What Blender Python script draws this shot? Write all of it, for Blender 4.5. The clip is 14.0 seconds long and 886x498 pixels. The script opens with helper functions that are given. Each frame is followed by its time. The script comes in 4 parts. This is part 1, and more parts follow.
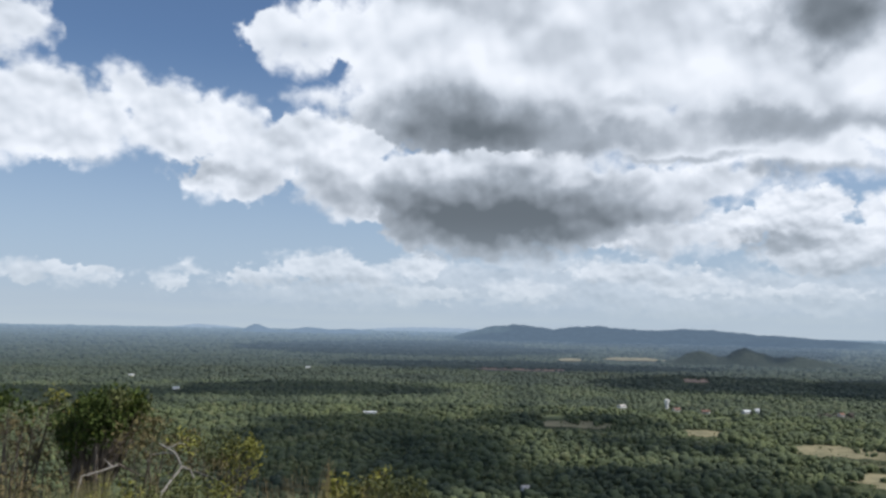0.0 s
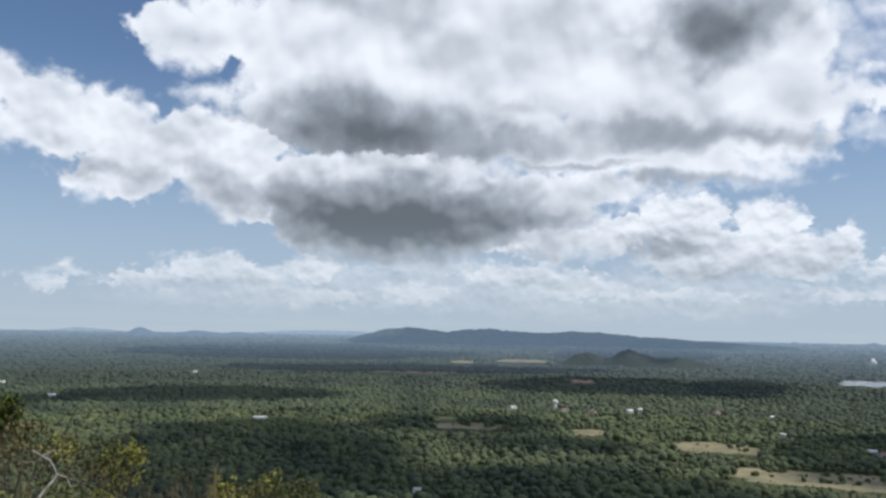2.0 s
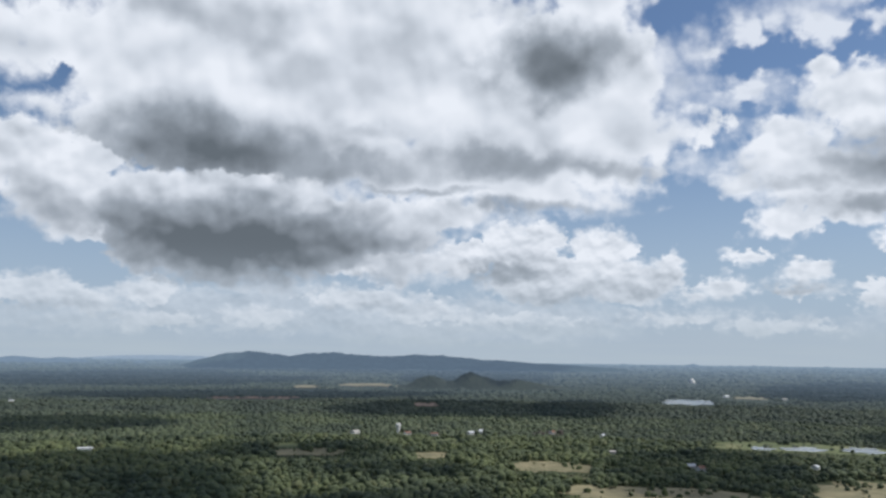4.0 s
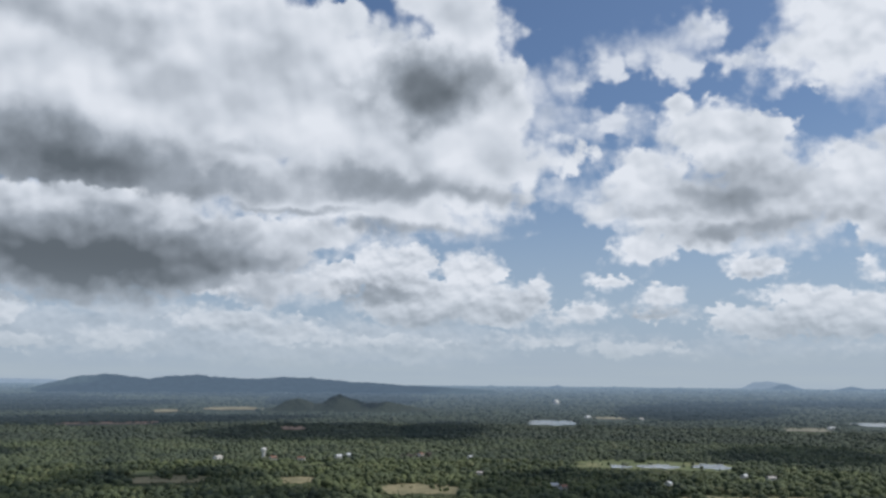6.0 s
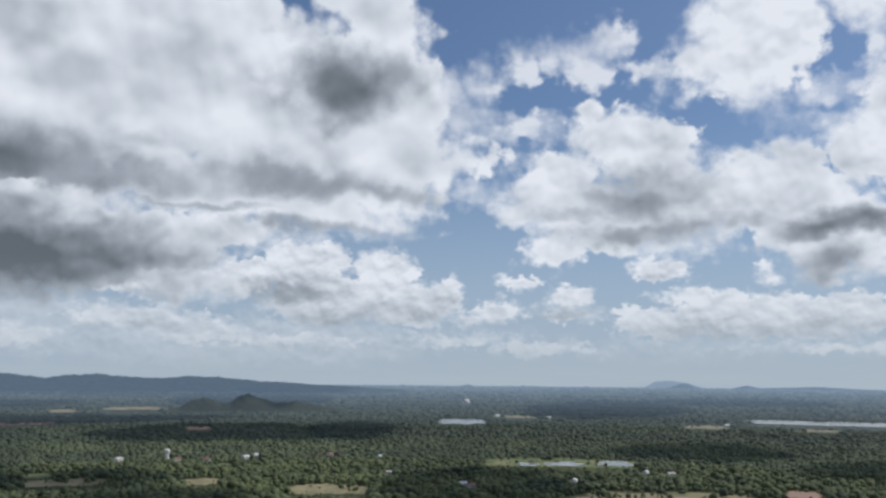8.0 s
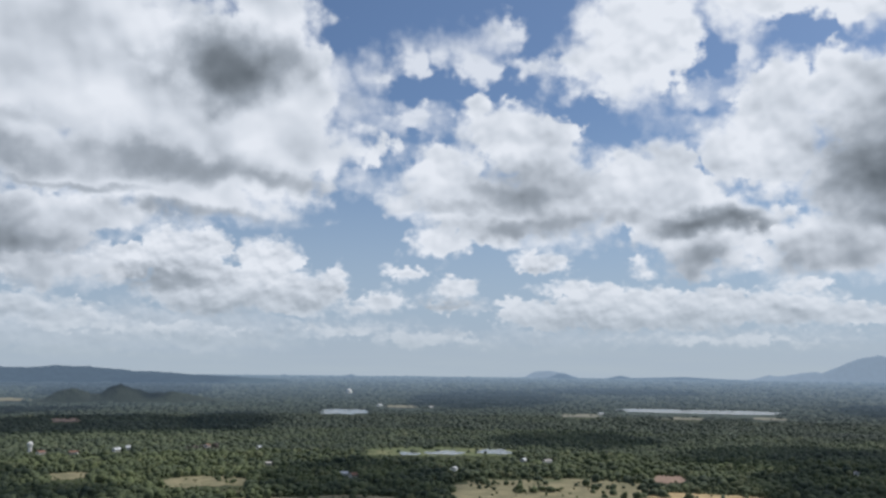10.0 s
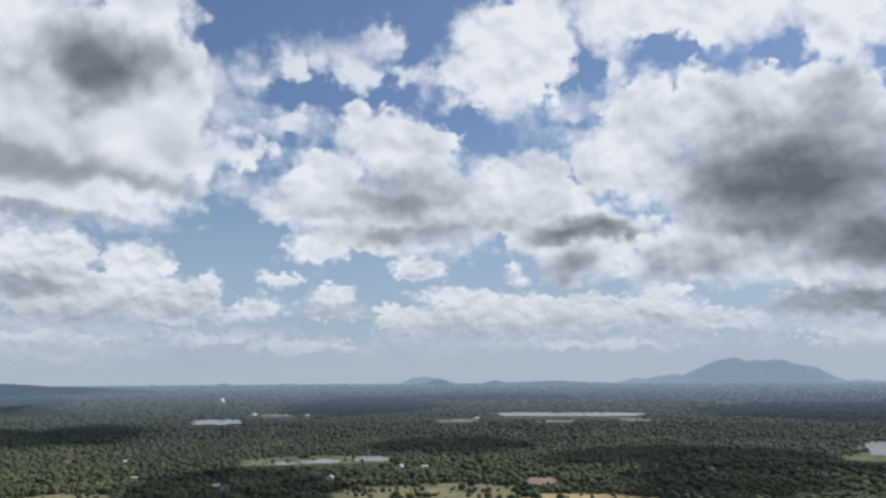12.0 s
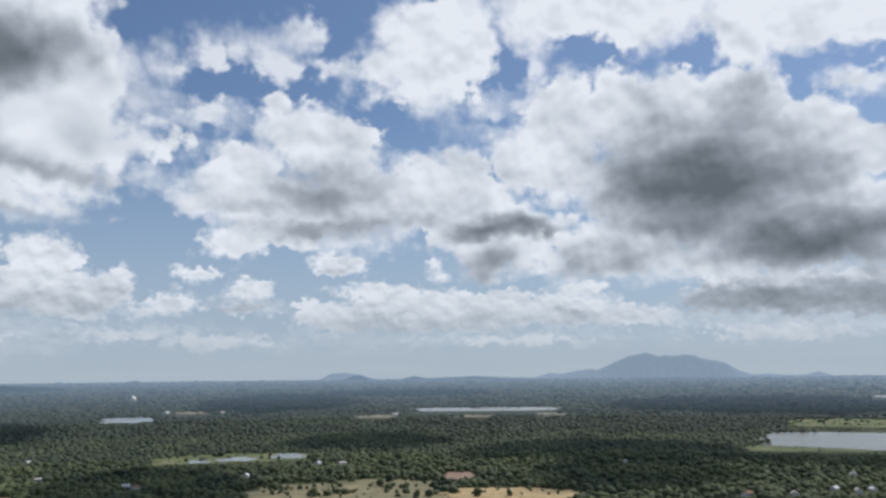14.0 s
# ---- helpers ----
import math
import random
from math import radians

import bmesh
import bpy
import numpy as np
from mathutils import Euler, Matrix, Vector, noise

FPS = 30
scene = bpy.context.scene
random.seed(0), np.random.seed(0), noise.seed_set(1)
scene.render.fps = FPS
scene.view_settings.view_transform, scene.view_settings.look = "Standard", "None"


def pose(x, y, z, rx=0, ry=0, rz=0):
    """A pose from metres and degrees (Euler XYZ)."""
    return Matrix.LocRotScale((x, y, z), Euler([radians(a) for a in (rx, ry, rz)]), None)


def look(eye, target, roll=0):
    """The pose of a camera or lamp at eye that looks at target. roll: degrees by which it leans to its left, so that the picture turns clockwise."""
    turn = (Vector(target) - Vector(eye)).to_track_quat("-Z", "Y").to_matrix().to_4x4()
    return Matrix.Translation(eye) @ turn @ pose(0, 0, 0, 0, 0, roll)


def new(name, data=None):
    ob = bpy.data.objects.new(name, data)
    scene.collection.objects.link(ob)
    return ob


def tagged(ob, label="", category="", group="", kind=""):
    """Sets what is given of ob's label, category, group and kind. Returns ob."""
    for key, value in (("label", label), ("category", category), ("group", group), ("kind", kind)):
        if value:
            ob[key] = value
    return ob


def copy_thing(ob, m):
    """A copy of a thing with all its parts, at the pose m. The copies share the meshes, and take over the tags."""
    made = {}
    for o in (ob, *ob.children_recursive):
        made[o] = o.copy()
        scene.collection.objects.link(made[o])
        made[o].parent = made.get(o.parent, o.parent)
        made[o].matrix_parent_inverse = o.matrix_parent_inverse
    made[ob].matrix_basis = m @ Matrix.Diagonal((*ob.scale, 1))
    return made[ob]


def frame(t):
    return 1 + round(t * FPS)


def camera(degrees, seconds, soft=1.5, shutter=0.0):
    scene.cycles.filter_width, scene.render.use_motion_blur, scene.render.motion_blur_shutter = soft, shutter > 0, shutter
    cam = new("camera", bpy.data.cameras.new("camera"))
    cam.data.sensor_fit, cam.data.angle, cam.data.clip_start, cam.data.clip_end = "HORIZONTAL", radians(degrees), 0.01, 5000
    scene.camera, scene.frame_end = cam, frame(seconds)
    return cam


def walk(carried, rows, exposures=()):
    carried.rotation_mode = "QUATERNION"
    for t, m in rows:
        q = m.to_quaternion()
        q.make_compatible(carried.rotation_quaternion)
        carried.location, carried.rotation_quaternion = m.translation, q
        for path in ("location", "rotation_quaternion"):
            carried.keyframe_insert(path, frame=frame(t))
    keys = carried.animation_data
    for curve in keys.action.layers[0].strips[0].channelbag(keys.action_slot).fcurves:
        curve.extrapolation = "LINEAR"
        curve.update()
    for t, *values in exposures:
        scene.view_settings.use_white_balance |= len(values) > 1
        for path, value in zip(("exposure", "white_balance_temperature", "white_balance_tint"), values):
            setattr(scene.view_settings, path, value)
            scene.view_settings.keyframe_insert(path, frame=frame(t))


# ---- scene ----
# The eye stands on a rock hill EYE metres over a wooded plain and turns from the south-west shrubs to the lake.
FOV = 56.63
EYE = 130.0
cam = camera(FOV, 14.0, soft=2.7)
# seconds, yaw, pitch, roll
ROWS = [
    (0.0, 0.00, 5.33, -1.12),
    (0.5, -0.78, 5.32, -1.14),
    (1.0, -2.27, 5.30, -1.14),
    (1.5, -4.55, 5.40, -1.16),
    (2.0, -7.37, 5.66, -0.99),
    (2.5, -10.22, 6.00, -0.86),
    (3.0, -12.85, 6.48, -0.75),
    (3.5, -15.48, 6.97, -0.71),
    (6.0, -27.08, 9.03, -0.50),
    (6.5, -28.56, 9.23, -0.48),
    (7.0, -29.88, 9.20, -0.44),
    (9.5, -39.21, 8.63, -0.65),
    (10.0, -41.20, 8.42, -0.59),
    (10.5, -43.09, 8.27, -0.46),
    (11.0, -45.12, 8.33, -0.24),
    (11.5, -47.32, 8.59, -0.03),
    (12.0, -49.62, 8.89, 0.32),
    (12.5, -51.59, 8.91, 0.51),
    (13.0, -53.04, 8.72, 0.51),
    (13.5, -54.23, 8.55, 0.47),
    (14.0, -55.18, 8.56, 0.57),
]

# the holder's arm sinks a little in the first seconds and drifts sideways as the body turns
def sway(t):
    return 0.03 * math.sin(radians(t * 5)), -0.02 * t / 14, -0.028 * min(1.0, t / 2.0)


walk(cam, [(t, pose(sway(t)[0], sway(t)[1], EYE + sway(t)[2], 90 + pitch, roll, yaw)) for t, yaw, pitch, roll in ROWS],
     exposures=[(0.0, 0.14), (2.0, 0.12), (3.5, 0.05), (6.0, -0.12), (10.0, -0.07), (14.0, -0.07)])

# ---- sky and sun ----
SUN_AZ, SUN_EL = 105.0, 56.0      # degrees: clockwise from +y, and over the horizon

world = bpy.data.worlds.new("sky")
scene.world = world
world.use_nodes = True
NT = world.node_tree
NT.nodes.clear()


class Graph:
    """Short names for shader nodes in one tree."""

    def __init__(self, tree, dims="3D"):
        self.tree, self.dims = tree, dims

    def node(self, kind, **settings):
        n = self.tree.nodes.new(kind)
        for k, v in settings.items():
            setattr(n, k, v)
        return n

    def plug(self, socket, value):
        if isinstance(value, bpy.types.NodeSocket):
            self.tree.links.new(value, socket)
        else:
            socket.default_value = value

    def math(self, op, a, b=0.0, c=0.0, clamp=False):
        n = self.node("ShaderNodeMath", operation=op, use_clamp=clamp)
        for s, v in zip(n.inputs, (a, b, c)):
            self.plug(s, v)
        return n.outputs[0]

    def vec(self, op, a, b=(0, 0, 0), scale=1.0):
        n = self.node("ShaderNodeVectorMath", operation=op)
        self.plug(n.inputs[0], a)
        self.plug(n.inputs[1], b)
        if op == "SCALE":
            self.plug(n.inputs["Scale"], scale)
        return n.outputs["Value"] if op in ("LENGTH", "DOT_PRODUCT", "DISTANCE") else n.outputs[0]

    def join(self, x, y, z):
        n = self.node("ShaderNodeCombineXYZ")
        for s, v in zip(n.inputs, (x, y, z)):
            self.plug(s, v)
        return n.outputs[0]

    def split(self, v):
        n = self.node("ShaderNodeSeparateXYZ")
        self.plug(n.inputs[0], v)
        return n.outputs

    def step(self, v, a, b, lo=0.0, hi=1.0):
        n = self.node("ShaderNodeMapRange", interpolation_type="SMOOTHSTEP")
        for s, x in zip(n.inputs, (v, a, b, lo, hi)):
            self.plug(s, x)
        return n.outputs[0]

    def line(self, v, a, b, lo=0.0, hi=1.0):
        n = self.node("ShaderNodeMapRange")
        for s, x in zip(n.inputs, (v, a, b, lo, hi)):
            self.plug(s, x)
        return n.outputs[0]

    def noise(self, v, scale, detail=3.0, rough=0.5, colour=False, lac=2.0):
        n = self.node("ShaderNodeTexNoise", noise_dimensions=self.dims)
        self.plug(n.inputs["Vector"], v)
        for k, x in (("Scale", scale), ("Detail", detail), ("Roughness", rough), ("Lacunarity", lac)):
            self.plug(n.inputs[k], x)
        return n.outputs["Color" if colour else "Fac"]

    def puffs(self, v, scale, detail=2.0):
        n = self.node("ShaderNodeTexVoronoi", feature="SMOOTH_F1", normalize=True, voronoi_dimensions=self.dims)
        self.plug(n.inputs["Vector"], v)
        for k, x in (("Scale", scale), ("Detail", detail), ("Roughness", 0.55), ("Smoothness", 0.35)):
            self.plug(n.inputs[k], x)
        return n.outputs["Distance"]

    def mix(self, f, a, b):
        n = self.node("ShaderNodeMix", data_type="RGBA")
        self.plug(n.inputs[0], f)
        for s, v in ((n.inputs[6], a), (n.inputs[7], b)):
            self.plug(s, (*v, 1) if isinstance(v, tuple) and len(v) == 3 else v)
        return n.outputs[2]


g = Graph(NT, "2D")
ray = g.vec("NORMALIZE", g.node("ShaderNodeTexCoord").outputs["Generated"])
rx, ry, rz = g.split(ray)
DEG = 180 / math.pi
azim = g.math("MULTIPLY", g.math("ARCTAN2", rx, ry), DEG)
azim = g.math("ADD", g.math("PINGPONG", g.math("ADD", azim, 32.0), 120.0), -32.0)   # the cloud field goes on all round
elev = g.math("MULTIPLY", g.math("ARCSINE", rz), DEG)
sight = g.join(azim, elev, 0.0)


class Billows:
    """Heaped texture of cloud of one size (degrees): bent sight line, ragged edge, lit lumps."""

    def __init__(self, size, shift, lift=1.05):
        p = g.vec("ADD", g.vec("MULTIPLY", sight, (1 / size, lift / size, 0)), (shift, 1.7 * shift, 0))
        wide = g.vec("SUBTRACT", g.noise(p, 0.26, 2.0, 0.45, colour=True), (0.5, 0.5, 0.5))
        fine = g.vec("SUBTRACT", g.noise(p, 0.9, 3.0, 0.5, colour=True), (0.5, 0.5, 0.5))
        self.size = size
        bend = g.vec("MULTIPLY", wide, (3.0 * size, 2.0 * size, 0))
        self.bent = g.vec("ADD", sight, g.vec("ADD", bend, g.vec("MULTIPLY", fine, (1.2 * size, 1.0 * size, 0))))
        self.soft_bent = g.vec("ADD", sight, g.vec("ADD", bend, g.vec("MULTIPLY", fine, (1.7 * size, 0.9 * size, 0))))
        q = g.vec("ADD", p, g.vec("SCALE", fine, scale=0.35))
        q_up = g.vec("ADD", q, (0.12, 0.36, 0))
        heap = g.puffs(q, 0.75, 1.0)
        rough = g.noise(p, 1.2, 4.0, 0.55)
        self.edge = g.math("MULTIPLY", g.math("ADD", g.math("MULTIPLY", g.math("SUBTRACT", 0.42, heap), 1.0), g.math("MULTIPLY", g.math("SUBTRACT", rough, 0.5), 1.0)), size)
        lumps = g.math("SUBTRACT", g.puffs(q_up, 0.75, 0.6), g.puffs(q, 0.75, 0.6))
        swell = g.math("SUBTRACT", g.noise(p, 0.42, 2.0, 0.45), g.noise(g.vec("ADD", p, (0.2, 0.7, 0)), 0.42, 2.0, 0.45))
        self.relief = g.math("ADD", g.math("MULTIPLY", lumps, 0.24), g.math("MULTIPLY", swell, 0.62))
        self.relief = g.math("ADD", self.relief, g.math("MULTIPLY", g.split(wide)[2], 0.42))
        self.crisp = g.line(g.split(wide)[0], -0.12, 0.12, 0.22, 0.85)     # crisp crowns here, torn mist there


def mass_group(name, grey):
    """A node group that adds one rounded mass to those before it: Sight, Before, Middle, Reach, Deep -> After."""
    t = bpy.data.node_groups.new(name, "ShaderNodeTree")
    for socket, kind in (("Sight", "NodeSocketVector"), ("Before", "NodeSocketFloat"), ("Middle", "NodeSocketVector"), ("Reach", "NodeSocketVector"), ("Deep", "NodeSocketFloat")):
        t.interface.new_socket(socket, in_out="INPUT", socket_type=kind)
    t.interface.new_socket("After", in_out="OUTPUT", socket_type="NodeSocketFloat")
    k = Graph(t)
    i, o = k.node("NodeGroupInput").outputs, k.node("NodeGroupOutput").inputs
    x, y, _ = k.split(i["Sight"])
    p = k.vec("MULTIPLY", k.vec("SUBTRACT", k.join(x, y, i["Before"]), i["Middle"]), i["Reach"])
    d = k.vec("LENGTH", p)
    if grey:
        add, melt = k.math("MULTIPLY", k.step(d, 2.1, 0.15), i["Deep"]), 0.15
    else:
        add, melt = k.math("MULTIPLY", k.math("SUBTRACT", 1.0, d), i["Deep"]), 0.4
    k.plug(o["After"], k.math("SMOOTH_MAX", i["Before"], add, melt))
    return t


WHITE_MASS, GREY_MASS = mass_group("white_mass", False), mass_group("grey_mass", True)


def gather(p, start, masses):
    """Union of rounded masses (azimuth, elevation, half width, half height[, depth]): how deep the ray passes in white ones, how dim grey ones are."""
    total = start
    for a, e, w, h, *deep in masses:
        n = g.node("ShaderNodeGroup", node_tree=GREY_MASS if deep else WHITE_MASS)
        g.plug(n.inputs["Sight"], p)
        g.plug(n.inputs["Before"], total)
        n.inputs["Middle"].default_value = (a, e, 0)
        n.inputs["Reach"].default_value = (1 / w, 1 / h, 1e-7)
        n.inputs["Deep"].default_value = deep[0] if deep else min(w, h)
        total = n.outputs[0]
    return total


# clear sky
sky = g.node("ShaderNodeTexSky", sky_type="NISHITA", sun_disc=False, sun_elevation=radians(SUN_EL), sun_rotation=radians(SUN_AZ),
             air_density=1.0, dust_density=1.2, ozone_density=2.0)
clear = g.vec("MULTIPLY", sky.outputs[0], (0.071, 0.081, 0.093))
hazy = g.step(elev, 19.0, -2.0)
clear = g.mix(g.math("MULTIPLY", hazy, 0.82), clear, (0.425, 0.53, 0.685))

PALE = (0.465, 0.55, 0.635)


def tone_of(shade):
    n = g.node("ShaderNodeValToRGB")
    n.color_ramp.interpolation = "LINEAR"
    for k, (pos, c) in enumerate(((0.0, (0.120, 0.145, 0.172)), (0.45, (0.36, 0.408, 0.475)), (0.78, (0.66, 0.715, 0.80)), (1.0, (0.84, 0.885, 0.965)))):
        e = n.color_ramp.elements[k] if k < 2 else n.color_ramp.elements.new(pos)
        e.position, e.color = pos, (*c, 1)
    g.plug(n.inputs[0], shade)
    return n.outputs[0]


def cloud(under, masses, grey, b, fade, white=0.92, full=1.0, soft=1.0, strength=1.0):
    """One cloud over what lies behind it: bright thin rims, lit lumps, grey where it is deep."""
    behind = g.vec("DOT_PRODUCT", under, (1e-7, 0, 0))
    deep = g.math("ADD", gather(b.bent, g.math("ADD", behind, -6.0), masses), b.edge)
    s = g.math("MULTIPLY", b.crisp, b.size * soft)
    n = g.node("ShaderNodeMapRange", interpolation_type="SMOOTHSTEP")
    for socket, v in zip(n.inputs, (deep, g.math("MULTIPLY", s, -0.8), s, 0.0, full)):
        g.plug(socket, v)
    shade = g.math("MULTIPLY_ADD", b.relief, strength, white)
    shade = g.math("ADD", shade, g.step(deep, 1.1 * b.size, 0.1 * b.size, 0.0, 0.09))
    if grey:
        dark = gather(b.soft_bent, g.math("MULTIPLY", deep, 1e-7), grey)
        shade = g.math("SUBTRACT", shade, g.math("MULTIPLY", dark, g.math("MULTIPLY_ADD", b.relief, 0.55 * strength, 1.0)))
    shade = g.math("MAXIMUM", g.math("MINIMUM", shade, 1.0), 0.02)
    return g.mix(n.outputs[0], under, g.mix(fade, tone_of(shade), PALE))


# the clouds one by one, as (azimuth, elevation, half width, half height) of their rounded masses, and of their deep grey parts with a depth
FAR_ROW = [(-26.5, 2.9, 1.9, 0.6), (-23.6, 2.7, 1.7, 0.4), (-18.5, 2.6, 0.9, 0.4), (-17.1, 3.5, 0.7, 0.3), (-13, 3.1, 2.1, 0.6), (-8.5, 3.9, 2.9, 1.1), (-5.3, 3.3, 2.3, 0.9), (-1.8, 4.2, 1.8, 0.8), (-1.4, 2.2, 2.4, 0.6), (5.5, 2.5, 2.3, 0.5), (13, 3.8, 4.1, 0.8), (16.6, 3, 3.2, 0.6), (22.9, 2.5, 3.1, 0.3), (40, 2.1, 2.3, 0.3), (39.4, 2.2, 2.7, 0.4), (34.4, 2.7, 2.1, 0.3), (78.1, 2.4, 4.3, 0.4), (59.7, 2.2, 3.1, 0.2)]
HEAP = [(19.7, 6.8, 1.9, 1.4), (22.8, 7.4, 2.4, 1.7), (25, 8, 1.5, 1.5), (29.1, 7.3, 2.2, 1.5), (25.2, 5.3, 4.3, 1.7), (31.1, 5, 2.9, 1.5), (33.6, 5.9, 0.9, 1.2), (15.5, 6.6, 3.6, 0.7), (37, 4.8, 1.4, 0.7), (35.4, 4.3, 1, 0.4), (12.9, 6, 2.6, 0.5)]
HEAP_GREY = [(21.3, 5.7, 3.7, 0.7, 0.6), (26.4, 3.8, 4.4, 1.1, 0.4), (31.5, 4.6, 3, 0.7, 0.3), (24.8, 6.7, 1.8, 0.5, 0.25), (33.5, 5.2, 1.3, 0.5, 0.25), (15.1, 6.2, 3.4, 0.4, 0.25)]
SINGLE = [(38.5, 6.6, 1.3, 0.5), (42.1, 5.6, 1.4, 0.8), (41.9, 4.5, 1.9, 0.4), (48, 7.4, 1.8, 0.8), (47, 7.7, 0.6, 0.7), (54.8, 7.5, 0.5, 0.4), (55.2, 6.8, 0.4, 0.4), (45.7, 4.7, 0.7, 0.5)]
SINGLE_GREY = [(41.9, 4.5, 2.1, 0.5, 0.45), (48.4, 6.8, 1.8, 0.3, 0.25)]
BAR = [(46.5, 3.9, 1.7, 0.7), (48.4, 3.8, 2.7, 1), (51.1, 5.6, 2.6, 0.5), (52.7, 4.3, 4.7, 1.3), (57.8, 4.3, 4.7, 1.3), (63.7, 4.2, 4.6, 1.1), (68.2, 3.7, 3, 0.7), (64.9, 5.6, 1.4, 0.5)]
BAR_GREY = [(52.7, 3, 5.7, 0.7, 0.45), (59, 3.4, 2.6, 0.7, 0.35), (48.8, 3.2, 2.6, 0.7, 0.3), (63.6, 3.4, 3.9, 0.5, 0.3), (49.6, 4.7, 2.2, 0.4, 0.15)]
LOW_BANK = [(78.2, 5, 6.2, 1.5), (83.1, 4.7, 3.1, 1.5), (73.7, 4.7, 2.1, 1)]
LOW_BANK_GREY = [(77.5, 4.4, 5.7, 0.9, 0.6), (82.7, 4.3, 2.5, 1.1, 0.55), (75.9, 5.5, 2.4, 0.5, 0.2)]
WEST = [(-30.2, 12.1, 3.6, 2.8), (-26.8, 12.9, 3.6, 2.8), (-24.2, 12.2, 3.7, 2.2), (-21.5, 14.6, 1.4, 1.7), (-19, 13.1, 2.9, 2.6), (-15.3, 13, 3.2, 2), (-15.2, 9.8, 3, 1.6), (-13, 11.5, 3, 2.3), (-9.9, 12.3, 2.9, 2.2), (-7.5, 10.6, 3.5, 2.1), (-5.9, 8.9, 2.4, 1.8), (-28.9, 17.9, 2.5, 2), (-6, 12.6, 2.4, 1.5)]
WEST_GREY = [(-17, 9.9, 4.1, 0.5, 0.4), (-13.1, 9.4, 1.7, 1.2, 0.25), (-7.5, 8.9, 3.9, 1.5, 0.4), (-9.9, 10.5, 2.6, 0.8, 0.2), (-21.6, 9.9, 4.3, 0.3, 0.25), (-28.7, 17.6, 2.5, 2.2, 0.22), (-11.9, 12.3, 0.6, 2, 0.15), (-25.8, 11.5, 3.4, 0.7, 0.08)]
SHELF = [(-2.7, 9.4, 2.8, 2.3), (2.5, 8, 7.5, 3.1), (8.4, 8.4, 7, 2.9), (4.4, 10.9, 7.9, 1.9), (-1.5, 6.7, 3.4, 1.3), (4.5, 5.4, 4.7, 0.9), (13, 8.4, 4.9, 2.1), (16.3, 6.2, 3.3, 0.9), (16.9, 9.8, 4.7, 1.3)]
SHELF_GREY = [(-0.5, 7.9, 4.7, 2.2, 0.6), (4.1, 7.4, 9.1, 2.2, 0.9), (9.5, 8.4, 5.2, 1.2, 0.5), (3.2, 9, 5.4, 1.2, 0.4), (2.9, 4.9, 4.8, 0.5, 0.55), (-3.5, 9, 1.3, 1.4, 0.3), (10.7, 7.1, 3.8, 0.8, 0.55), (-2.7, 6.5, 2.7, 0.8, 0.6), (6.8, 7.6, 7.4, 1.6, 0.5), (0.4, 9.7, 2.7, 1.1, 0.25)]
DECK = [(-12, 19.8, 3.1, 1.7), (-9.4, 18.9, 3.8, 1.1), (-7, 19.7, 4.8, 2.2), (-6.9, 15.2, 2, 0.7), (-2.9, 15, 4, 2.4), (1.5, 15.5, 6, 3.6), (3.9, 18.6, 11.4, 6.3), (3.2, 14.3, 6.7, 2.1), (10.6, 14.5, 6.7, 2.8), (14.9, 19.9, 10.2, 5.5), (15.2, 13.3, 6.5, 2.2), (21.1, 13.4, 7.2, 2.9), (24.3, 11.1, 5.6, 1.4), (25.8, 18.2, 7.6, 5.4), (28.3, 13.2, 4, 2), (30.7, 15.4, 4.9, 1.9), (29.4, 23, 2.9, 4.1), (33.9, 15.2, 2, 0.9), (5.6, 27.8, 9.5, 4.9), (27.7, 27.5, 3.8, 3.9)]
DECK_GREY = [(-3.6, 14.1, 3.1, 1, 0.5), (2, 13.4, 7.2, 2.2, 0.9), (10.7, 12.7, 4.4, 1, 0.6), (1.1, 15.3, 5.4, 1.3, 0.3), (9.1, 18.8, 4.8, 1.3, 0.15), (0.9, 22.2, 4.9, 1.3, 0.35), (12.6, 19.3, 4.3, 2, 0.25), (13.2, 15.1, 2.6, 0.6, 0.3), (25.4, 19.9, 3.4, 2, 0.85), (25.8, 18.4, 1.8, 1.3, 0.6), (21.6, 20.6, 2, 0.6, 0.4), (29, 21.1, 2.6, 0.8, 0.45)]
DECK_BASE_GREY = [(22.3, 13.4, 4.9, 1.1, 0.6), (29.1, 13, 4.9, 0.6, 0.5), (23.5, 10.1, 4.9, 0.5, 0.6), (16.4, 11.3, 3.9, 0.3, 0.5), (31.9, 13.4, 2.2, 0.5, 0.3), (27.5, 14.8, 2.7, 0.5, 0.1)]
SHREDS = [(33.1, 19.4, 1.8, 1.5), (36.2, 20.4, 0.8, 0.8), (38.8, 21.2, 1, 1), (43.2, 21.3, 1.5, 1.4), (45.2, 22.8, 1.2, 1.1), (38.8, 17.3, 2.1, 0.7), (35.1, 13, 1.2, 0.4), (40.5, 15, 1.2, 0.3), (47.2, 20.9, 1.3, 0.5), (34.8, 17.8, 1.4, 0.8), (40.7, 21.6, 0.9, 0.8), (58.1, 18.3, 1.6, 0.5), (60.1, 16.5, 1, 0.3), (62, 21.2, 0.9, 1.5)]
